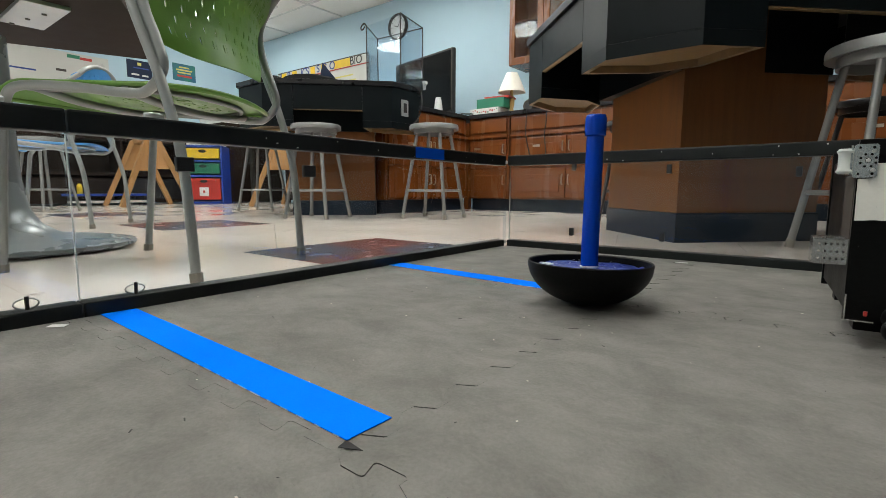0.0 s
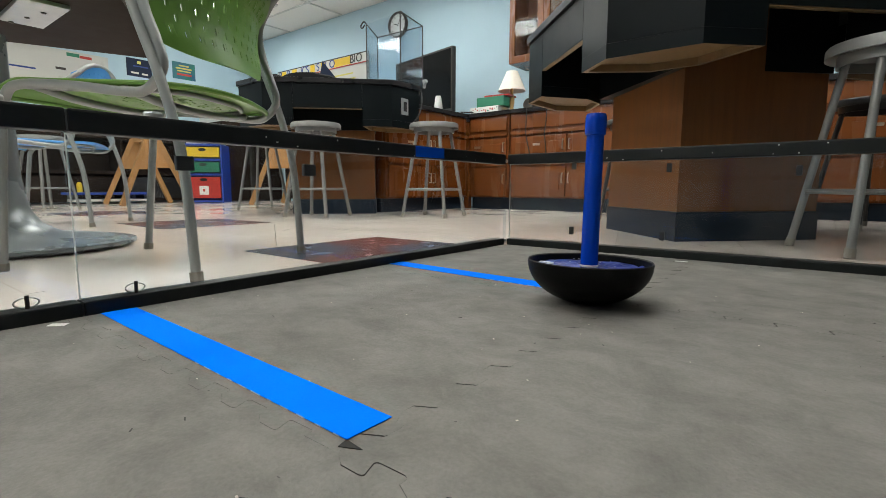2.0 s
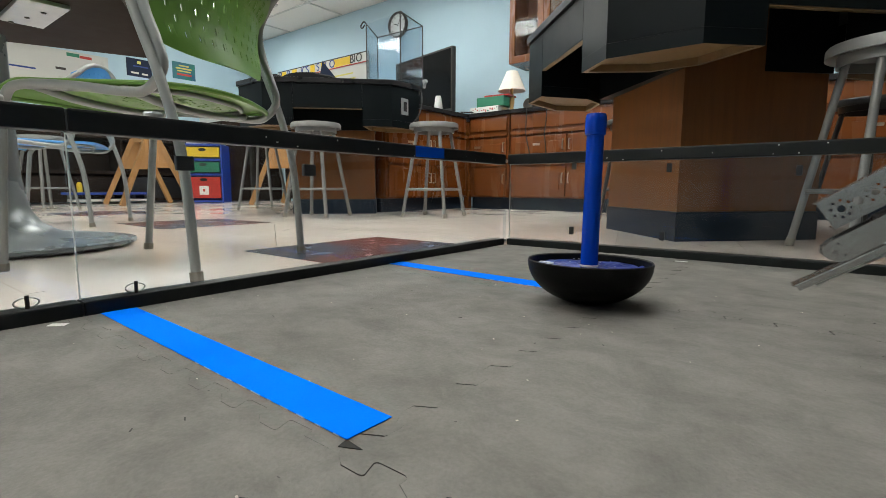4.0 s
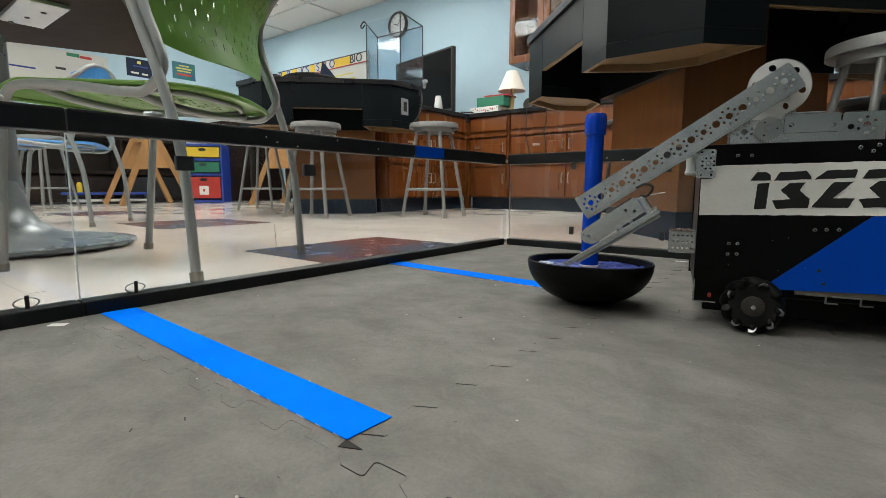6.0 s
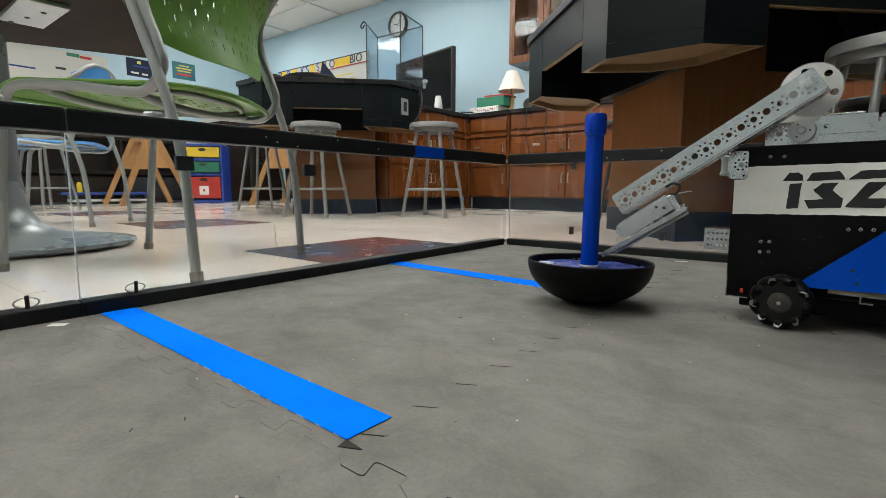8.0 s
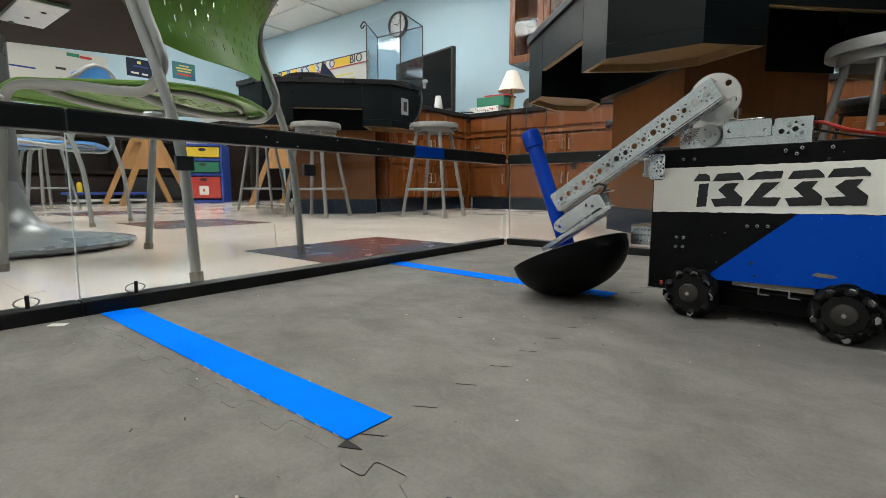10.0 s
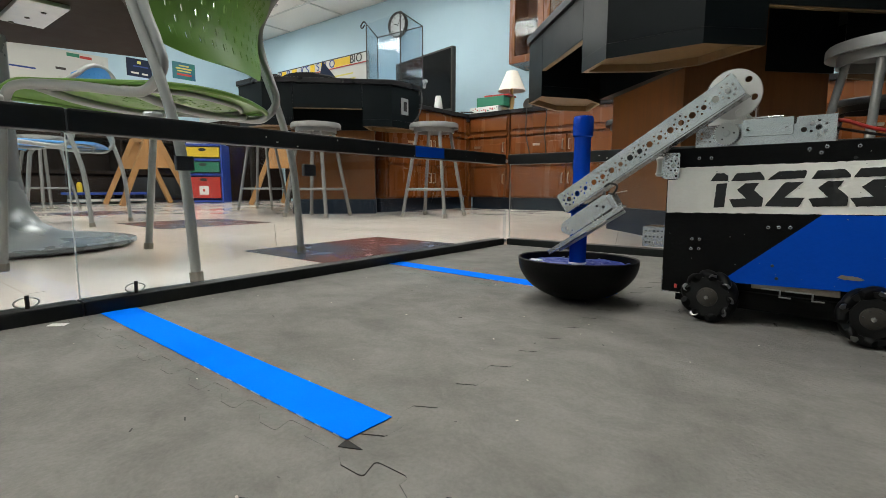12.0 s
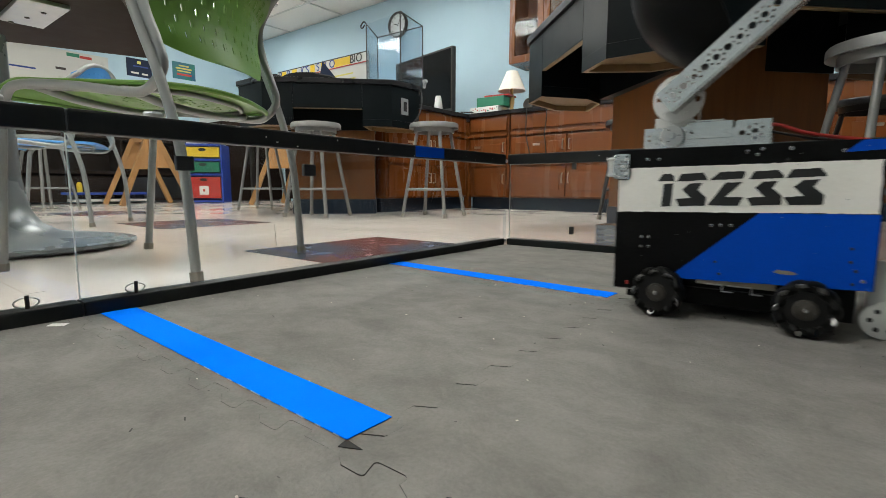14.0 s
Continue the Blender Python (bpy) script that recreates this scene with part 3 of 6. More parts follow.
# ---- stacking chairs ----
def chair(name, m, mat, label):
    """Front to +x, floor at z = 0."""
    r = root(name, m, label, "chair", "stacking chairs")
    tr = 0.0112
    for s in (1, -1):
        y = 0.232 * s
        # front leg, seat rail and back upright in one bent tube
        pts = [(0.272, y * 1.0, 0.0), (0.225, y, 0.36), (0.210, y, 0.415), (0.17, y, 0.446), (0.03, y, 0.440), (-0.13, y, 0.420), (-0.185, y, 0.425),
               (-0.225, y, 0.470), (-0.212, y, 0.53), (-0.187, y, 0.60), (-0.178, y * 0.99, 0.68), (-0.215, y * 0.97, 0.745), (-0.27, y * 0.9, 0.79)]
        part("side_frame", tube(bmesh.new(), pts, tr, 12, 5), M_CHAIRTUBE, r, "silver bent tube frame", smooth=True)
        leg = part("leg", tube(bmesh.new(), [(-0.286, y * 1.05, 0.0), (-0.278, y * 1.05, 0.15), (-0.268, y * 1.05, 0.27), (-0.250, y * 1.05, 0.36), (-0.222, y * 1.05, 0.455), (-0.192, y * 1.05, 0.535), (-0.166, y * 1.05, 0.61), (-0.160, y * 1.05, 0.66), (-0.172, y * 1.04, 0.70)], tr, 12, 6), M_CHAIRTUBE, r, smooth=True)
        part("rubber_foot", tube(bmesh.new(), [(-0.2865, y * 1.05, 0.0), (-0.2850, y * 1.05, 0.022)], 0.0145, 12), M_RUBBER, leg)
        part("rubber_foot", tube(bmesh.new(), [(0.2735, y, 0.0), (0.2705, y, 0.022)], 0.0145, 12), M_RUBBER, r)
    for x, z in ((0.13, 0.440), (-0.12, 0.424)):
        part("cross_bar", tube(bmesh.new(), [(x, -0.23, z + 0.005), (x, -0.1, z - 0.012), (x, 0.1, z - 0.012), (x, 0.23, z + 0.005)], 0.010, 10, 4), M_CHAIRTUBE, r, smooth=True)

    def seat(u, v):
        t = 2 * v - 1
        bulge = (1 - t * t) * max(0, (u - 0.7) / 0.3) ** 1.5
        x = 0.235 - 0.43 * u - 0.030 * bulge
        hw = 0.226 * (1 - 0.10 * max(0, 0.15 - u))
        z = 0.462 - 0.026 * u - 0.017 * math.sin(math.pi * min(1, u * 1.15)) * (1 - t * t) - 0.035 * max(0, (0.12 - u) / 0.12) ** 2 + 0.014 * bulge
        return (x, hw * t, z)
    def slot(i, j):
        return (0.08, 0.32) if 8 <= i < 16 and 2 <= j < 14 and (i + j) % 2 == 0 else None
    part_seat = part("seat", shell(bmesh.new(), seat, 18, 16, slot), mat, r, "perforated plastic seat", smooth=True)
    thicken(part_seat, 0.005)
    rim = [seat(u, 0.0) for u in (0.0, 0.05, 0.15, 0.3, 0.5, 0.7, 0.9, 1.0)] + [seat(1.0, v) for v in (0.25, 0.5, 0.75)] + [seat(u, 1.0) for u in (1.0, 0.9, 0.7, 0.5, 0.3, 0.15, 0.05, 0.0)] + [seat(0, v) for v in (0.75, 0.5, 0.25, 0.0)]
    part("seat_rim", tube(bmesh.new(), rim, 0.007, 8, 3), mat, part_seat, smooth=True)

    ring = [Vector(seat(0.12 + 0.80 * u, 0.5 + 0.44 * w)) - Vector((0, 0, 0.008)) for u, w in ((0.0, -1), (0.25, -1), (0.5, -1), (0.75, -0.98), (0.93, -0.85), (1.0, -0.5), (1.0, 0.0), (1.0, 0.5), (0.93, 0.85), (0.75, 0.98), (0.5, 1), (0.25, 1), (0.0, 1))]
    part("seat_ring", tube(bmesh.new(), ring, 0.0065, 10, 4), M_CHAIRTUBE, r, "silver tube under the seat edge", smooth=True)

    def back(u, v):
        t = 2 * v - 1
        z = 0.510 + 0.355 * u + 0.020 * t ** 4 * (1 - u) - 0.08 * u * u * t * t
        edge = -0.196 + 0.022 * math.sin(math.pi * min(1, u * 1.5)) - 0.045 * max(0, u - 0.55) / 0.45
        hw = 0.222 - 0.03 * max(0, 0.12 - u) / 0.12
        return (edge - 0.062 * (1 - t * t), hw * t, z)
    def slot_b(i, j):
        return (0.34, 0.13) if 1 <= i < 10 and 2 <= j < 24 and (i + j) % 2 == 0 else None
    bk = part("backrest", shell(bmesh.new(), back, 11, 26, slot_b), mat, r, "perforated plastic backrest", smooth=True)
    thicken(bk, 0.0036)
    arch = [(-0.268, 0.208, 0.79), (-0.285, 0.175, 0.822), (-0.292, 0.10, 0.852), (-0.294, 0.0, 0.862), (-0.292, -0.10, 0.852), (-0.285, -0.175, 0.822), (-0.268, -0.208, 0.79)]
    part("top_rail", tube(bmesh.new(), arch, tr, 12, 4), M_CHAIRTUBE, r, smooth=True)
    return r


def chairs():
    chair("stacking_chair", pose(-0.5965, -0.8575, FLOOR, 0, 0, -153.3), M_GREEN, "green perforated plastic chair on silver tube legs")
    chair("stacking_chair", pose(-2.53, -0.64, FLOOR, 0, 0, -130), M_CHAIRBLUE, "blue perforated plastic chair on silver tube legs")
    chair("stacking_chair", pose(-5.3, -0.75, FLOOR, 0, 0, -160), M_GREEN, "green plastic chair standing farther back")


# ---- pedestal table ----
def pedestal_table():
    cx, cy = -1.32, -1.076
    r = root("pedestal_table", pose(cx, cy, FLOOR), "dark topped table on a silver grey trumpet pedestal", "table")
    prof = [(0, 0.006), (0.370, 0.006), (0.382, 0.014), (0.380, 0.024), (0.29, 0.037), (0.16, 0.052), (0.105, 0.085), (0.075, 0.14), (0.062, 0.24), (0.058, 0.42), (0.058, 0.70), (0, 0.70)]
    part("pedestal", lathe(bmesh.new(), prof, 56), M_PEDESTAL, r, smooth=True)
    tz = 0.735
    top = [(0.60, 0.19), (-0.04, 0.55), (-0.42, -0.42), (0.20, -0.80), (0.75, -0.40)]
    part("tabletop", prism(bmesh.new(), top, tz, tz + 0.03, 0.004), M_TABLEUNDER, r, "dark brown tabletop underside")
    part("mounting_plate", boxed((0.26, 0.075, tz - 0.006), (0.28, 0.115, 0.012), 0.002, pose(0, 0, 0, 0, 0, 0)), M_STEEL, r, "bright steel mounting plate")
    for q in range(3):
        part("screw", lathe(bmesh.new(), [(0, -0.004), (0.006, -0.003), (0.007, 0), (0, 0)], 10, pose(0.13 + 0.09 * q, 0.05 + 0.02 * q, tz - 0.012)), M_HUB, r)
    return r


# ---- field perimeter, mat and tape ----
FIELD = 3.66


def field_panel(name, m, length, label, magnets=()):
    """One wall section along +x from its origin, inner face at y = 0, standing on the room floor."""
    r = root(name, m, label, "field wall", "field perimeter walls")
    z = -FLOOR
    part("bottom_rail", boxed((length / 2, 0.019, (z + 0.021) / 2), (length - 0.003, 0.038, z + 0.021), 0.003), M_RAIL, r, "black bottom rail")
    part("top_rail", boxed((length / 2, 0.016, z + 0.289), (length - 0.003, 0.034, 0.034), 0.004), M_RAIL, r, "black top rail")
    s = part("clear_panel", boxed((length / 2, 0.019, z + 0.147), (length - 0.006, 0.005, 0.249)), M_CLEAR, r, "clear polycarbonate sheet")
    s.visible_shadow = False
    rng = random.Random(int(m.translation.x * 100) + int(m.translation.y * 10) + 77)
    sc = bmesh.new()
    for _ in range(22):
        x, zz, ln = rng.uniform(0.03, length - 0.03), z + rng.uniform(0.03, 0.26), rng.uniform(0.008, 0.055)
        box(sc, (0, 0, 0), (ln, 0.0003, rng.uniform(0.00025, 0.0006)), 0, pose(x, 0.0160, zz, 0, rng.uniform(-14, 14) if rng.random() < 0.75 else rng.uniform(40, 120)))
    tagged(part("scratches", sc, M_SCRATCH, r, "fine pale scratches in the sheet"), kind="stuff")
    part("sheet_edge", boxed((0.0010, 0.019, z + 0.147), (0.0009, 0.0055, 0.249)), M_EDGE, r, "pale sheet edge")
    for x, zz in magnets:
        wd = 0.030 if zz < 0.236 and zz > 0.2 else 0.013
        part("magnet", boxed((x, 0.012, z + zz), (wd, 0.010, 0.025), 0.002), M_DARKPLASTIC, r, "small black magnet")
    rng = random.Random(3)
    bm = bmesh.new()
    for _ in range(12):
        x = rng.uniform(0.05, length - 0.05)
        box(bm, (x, -0.0014, z + rng.uniform(0.276, 0.302)), (rng.uniform(0.001, 0.004), 0.0006, rng.uniform(0.001, 0.003)))
    tagged(part("paint_chips", bm, M_PAPER, r, "pale scuffs on the rail"), kind="stuff")
    return r


def wing_pin(m):
    r = root("latch_pin", m, "small steel latch pin with wire ring on the rail", "pin", "latch pins")
    part("pin", tube(bmesh.new(), [(0, 0, 0), (0, 0, 0.019)], 0.0028, 10), M_HUB, r)
    ring = [(0.0145 * math.cos(a), 0.004, 0.008 + 0.0075 * math.sin(a)) for a in [k * math.pi / 8 for k in range(17)]]
    part("ring", tube(bmesh.new(), ring, 0.0013, 6), M_STEEL, r)


def stud(m):
    r = root("joint_knob", m, "round silver knob on top of the field wall rail", "knob", "rail knobs")
    part("cap", lathe(bmesh.new(), [(0, 0), (0.013, 0), (0.0145, 0.003), (0.0145, 0.006), (0.013, 0.008), (0, 0.009)], 20), M_STEEL, r, smooth=True)
    part("washer", lathe(bmesh.new(), [(0, -0.001), (0.016, -0.001), (0.016, 0.0), (0, 0.0)], 20), M_STEEL, r)


def field_walls():
    # west side: sections meet at y = -1.22
    mg = [(0.1655, 0.234), (0.4235, 0.230)]
    field_panel("field_wall", pose(0, -1.2225, FLOOR, 0, 0, 90), 1.2205, "black railed clear field wall section with magnets", mg)
    field_panel("field_wall", pose(0, -2.4425, FLOOR, 0, 0, 90), 1.2205, "black railed clear field wall section")
    field_panel("field_wall", pose(0, -3.66, FLOOR, 0, 0, 90), 1.2175, "black railed clear field wall section")
    # north side
    field_panel("field_wall", pose(0.004, 0, FLOOR), 1.218, "black railed clear field wall section with magnets", [(0.233, 0.264), (0.511, 0.250), (0.231, 0.060), (0.804, 0.237), (0.502, 0.059)])
    field_panel("field_wall", pose(1.222, 0, FLOOR), 1.219, "black railed clear field wall section")
    field_panel("field_wall", pose(2.441, 0, FLOOR), 1.219, "black railed clear field wall section")
    # east and south sides behind the camera
    for i in range(3):
        field_panel("field_wall", pose(FIELD, -1.22 * i, FLOOR, 0, 0, -90), 1.2195, "black railed clear field wall section")
        field_panel("field_wall", pose(1.22 * (i + 1), -FIELD, FLOOR, 0, 0, 180), 1.2195, "black railed clear field wall section")
    post = root("corner_post", pose(-0.004, 0.004, FLOOR), "clear angle post joining two field walls", "corner post")
    pp = part("post", boxed((-0.006, 0.006, 0.155), (0.008, 0.008, 0.27), 0.001), M_ACRYL, post)
    pp.visible_shadow = False
    for z in (0.300, 0.030):
        part("bolt", lathe(bmesh.new(), [(0, 0.008), (0.005, 0.007), (0.006, 0), (0, 0)], 10, pose(0.003, -0.003, z, 90, 0, 40)), M_STEEL, post)
    for y in (-1.30, -1.10):
        stud(pose(-0.018, y, 0.307))
    for y in (-1.284, -1.144):
        wing_pin(pose(-0.018, y, 0.021, 0, 0, 90))
    scr = tube(bmesh.new(), [(0.060, 0.0150, 0.218), (0.082, 0.0150, 0.226), (0.096, 0.0150, 0.262), (0.099, 0.0150, 0.222), (0.118, 0.0150, 0.232), (0.112, 0.0150, 0.220), (0.066, 0.0150, 0.208)], 0.0006, 6, 5)
    tagged(part("marker_scribble", scr, M_SCRIBBLE), "faint dark red scribble on the clear sheet", "scribble")
    t = part("rail_tape", boxed((0.0021, -0.407, 0.2892), (0.0012, 0.122, 0.0275), 0.0004), M_TAPE_DARK)
    tagged(t, "dark blue tape patch stuck on the top rail", "tape")


def seam(length, lo=0.55, hi=0.47, n=9):
    """Points of one jigsaw seam from 0 to length, offset across."""
    p = 0.0635
    pts = [(0.0, 0.0)]
    for k in range(n):
        b = k * p
        pts += [(b + 0.17 * p, -0.0075), (b + 0.20 * p, -0.0090), (b + (lo - 0.06) * p, -0.0095), (b + (lo - 0.015) * p, -0.0088), (b + lo * p, -0.0068), (b + hi * p, 0.0065), (b + (hi + 0.012) * p, 0.0085), (b + (hi + 0.05) * p, 0.0095), (b + 0.90 * p, 0.0095), (b + 0.945 * p, 0.0080), (b + 0.95 * p, 0.0)]
    pts.append((length, 0.0))
    return pts


def foam_mat():
    """Interlocking foam tiles, each its own piece, with a hairline crack between them."""
    r = root("foam_mat", pose(0, 0, FLOOR), "dusty charcoal interlocking foam tile mat", "mat", kind="structure")
    L, n = 0.61, 6
    g = 0.0016
    OX, OY = -0.011, 0.016
    base, base_ns = seam(L), seam(L, 0.48, 0.59)
    th = -FLOOR
    rng = random.Random(5)
    for i in range(n):
        for j in range(n):
            x0, y0 = i * L + OX, -(j + 1) * L - OY
            tight = 0.36 if i == 0 else 1.0
            def side(pts, dx, dy):
                return [(px + dx, py + dy) if 0 < k < len(pts) - 1 else (px, py) for k, (px, py) in enumerate(pts)]
            west = [(-OX, t) for t in (0, L)] if i == 0 else side([(q, t) for t, q in base_ns], 0.0, -g * 0.6)
            east = [(L - OX, t) for t in (0, L)] if i == n - 1 else side([(L + q, t) for t, q in base_ns], 0.0, g * 0.6)
            south = [(t, OY) for t in (0, L)] if j == n - 1 else side([(t, q) for t, q in base], -g * 0.5 * tight, g * 0.45 * tight)
            north = [(t, L + OY) for t in (0, L)] if j == 0 else side([(t, L + q) for t, q in base], g * 0.5 * tight, -g * 0.45 * tight)
            xw, xe = -OX if i == 0 else 0, L - OX if i == n - 1 else L
            ys, yn = OY if j == n - 1 else 0, L + OY if j == 0 else L
            out = [(xw, ys)] + south[1:-1] + [(xe, ys)] + east[1:-1] + [(xe, yn)] + north[1:-1][::-1] + [(xw, yn)] + west[1:-1][::-1]
            m = len(out)
            bm = bmesh.new()
            lift = rng.uniform(0, 0.0004)
            top = [bm.verts.new((px, py, th - 0.0004 + lift)) for px, py in out]
            bot = [bm.verts.new((px, py, 0.0005)) for px, py in out]
            bm.faces.new(top)
            for k in range(m):
                f = bm.faces.new((bot[k], bot[(k + 1) % m], top[(k + 1) % m], top[k]))
                f.material_index = 1
            part("foam_tile", bm, [M_FOAM, M_FOAM_EDGE], r, m=pose(x0, y0, 0))
    return r


def tape_strip(name, a, b, w, label, bend=0.0):
    a, b = Vector((*a, 0)), Vector((*b, 0))
    d = (b - a).normalized()
    n = Vector((-d.y, d.x, 0)) * w / 2
    bm = bmesh.new()
    rng = random.Random(9)
    K = 24
    up, lo = [], []
    for k in range(K + 1):
        c = a + (b - a) * k / K
        e = rng.uniform(-0.0004, 0.0004)
        up.append((c + n * (1 + e)).to_2d())
        lo.append((c - n * (1 + e)).to_2d())
    prism(bm, [tuple(p) for p in lo + up[::-1]], 0.0003, 0.0011)
    r = root(name, Matrix.Identity(4), label, "tape", "blue tape lines")
    part("strip", bm, M_TAPE, r)
    side = Vector((-d.y, d.x, 0))
    for k in range(13, K):
        c = a + (b - a) * (k + 0.5) / K - n * 1.004
        ln, wd = rng.uniform(0.006, 0.020), rng.uniform(0.0003, 0.0009)
        q = [c - d * ln / 2, c + d * ln / 2, c + d * ln * 0.4 - side * wd, c - d * ln * 0.45 - side * wd * 0.6]
        part("frayed_edge", prism(bmesh.new(), [tuple(v.to_2d()) for v in q], 0.0003, 0.0010), M_FRAY, r, "pale frayed tape edge")
    for k in range(7):
        c = b + n * (-0.9 + 0.28 * k)
        wd = rng.uniform(0.0002, 0.0009)
        q = [c - n * 0.12, c + d * wd, c + n * 0.12]
        part("torn_end", prism(bmesh.new(), [tuple(v.to_2d()) for v in q], 0.0003, 0.0011), M_TAPE, r)
    return r


def tapes():
    tape_strip("floor_tape", (0.003, -1.178), (0.590, -1.196), 0.0485, "bright blue tape strip stuck on the foam mat")
    tape_strip("floor_tape", (-0.001, -0.545), (0.573, -0.582), 0.0485, "bright blue tape strip behind the bowl marker")
    w = part("paper_scrap", prism(bmesh.new(), [(-0.011, -0.007), (0.012, -0.006), (0.010, 0.008), (-0.012, 0.006)], 0.0004, 0.0009), M_PAPER, m=pose(0.028, -1.262, 0, 0, 0, 40))
    tagged(w, "small white paper scrap lying on the mat", "scrap", "paper scraps")
    w = part("paper_scrap", prism(bmesh.new(), [(-0.016, -0.005), (0.015, -0.004), (0.014, 0.006), (-0.015, 0.005)], 0.0004, 0.0009), M_PAPER, m=pose(0.575, -0.055, 0, 0, 0, 5))
    tagged(w, "small white paper scrap lying on the mat", "scrap", "paper scraps")
    # torn tile corner by the tape's end: a dark patch paints the gap's shade
    t = part("torn_corner", prism(bmesh.new(), [(0, 0), (0.020, -0.002), (0.003, 0.011)], 0.0003, 0.0008), M_TORN, m=pose(0.592, -1.231, 0, 0, 0, 30))
    tagged(t, "dark patch painted as the shaded gap of a torn tile corner", "gap")
    rng = random.Random(12)
    bm = bmesh.new()
    for _ in range(90):
        x, y = rng.uniform(0.02, 1.5), rng.uniform(-1.35, -0.02)
        s = rng.uniform(0.0003, 0.0011)
        a = rng.uniform(0, 3)
        prism(bm, [(-s * 1.6, -s), (s * 1.2, -s * 0.8), (s * 1.5, s * 0.7), (-s, s)], 0.0004, 0.0008, 0, pose(x, y, 0, 0, 0, math.degrees(a)))
    tagged(part("crumbs", bm, M_CRUMB), "pale crumbs and dust specks on the mat", "crumbs", kind="stuff")
    bm = bmesh.new()
    for _ in range(60):
        x, y = rng.uniform(0.02, 1.4), rng.uniform(-1.35, -0.02)
        s = rng.uniform(0.0004, 0.0014)
        prism(bm, [(-s * 2.5, -s * 0.4), (s * 2.2, -s * 0.6), (s * 2.5, s * 0.4), (-s * 2, s * 0.5)], 0.0004, 0.0007, 0, pose(x, y, 0, 0, 0, rng.uniform(0, 180)))
    tagged(part("nicks", bm, M_FOAM_EDGE), "dark nicks and scratches in the foam mat", "nicks", kind="stuff")


def accent_tiles():
    """Coloured vinyl tiles let into the floor."""
    r = root("accent_tiles", pose(0, 0, FLOOR), "navy and maroon vinyl accent tiles in the floor", "floor tiles", kind="structure")
    L = 0.305
    def tile(x, y, mat):
        bm = boxed((0, 0, 0.0), (L - 0.0015, L - 0.0015, 0.0016))
        part("navy_tile" if mat is M_TILE_NAVY else "maroon_tile", bm, mat, r, m=pose(x, y, 0.0006))
    # patch beside the field: a checker of two by two
    x0, y0 = -0.64, -0.60
    for i in range(2):
        for j in range(2):
            tile(x0 + L * (i + 0.5), y0 + L * (j + 0.5), M_TILE_NAVY if (i + j) % 2 == 0 else M_TILE_RED)
    x0, y0 = -2.36, -0.40
    for i in range(2):
        for j in range(2):
            tile(x0 + L * (i + 0.5), y0 + L * (j + 0.5), M_TILE_NAVY if (i + j) % 2 == 1 else M_TILE_RED)
    x0, y0 = -4.05, -0.35
    for i in range(2):
        for j in range(2):
            tile(x0 + L * (i + 0.5), y0 + L * (j + 0.5), M_TILE_RED if (i + j) % 2 else M_TILE_NAVY)


# ---- bowl and pole marker ----
BOWL_R, BOWL_H = 0.1015, 0.070


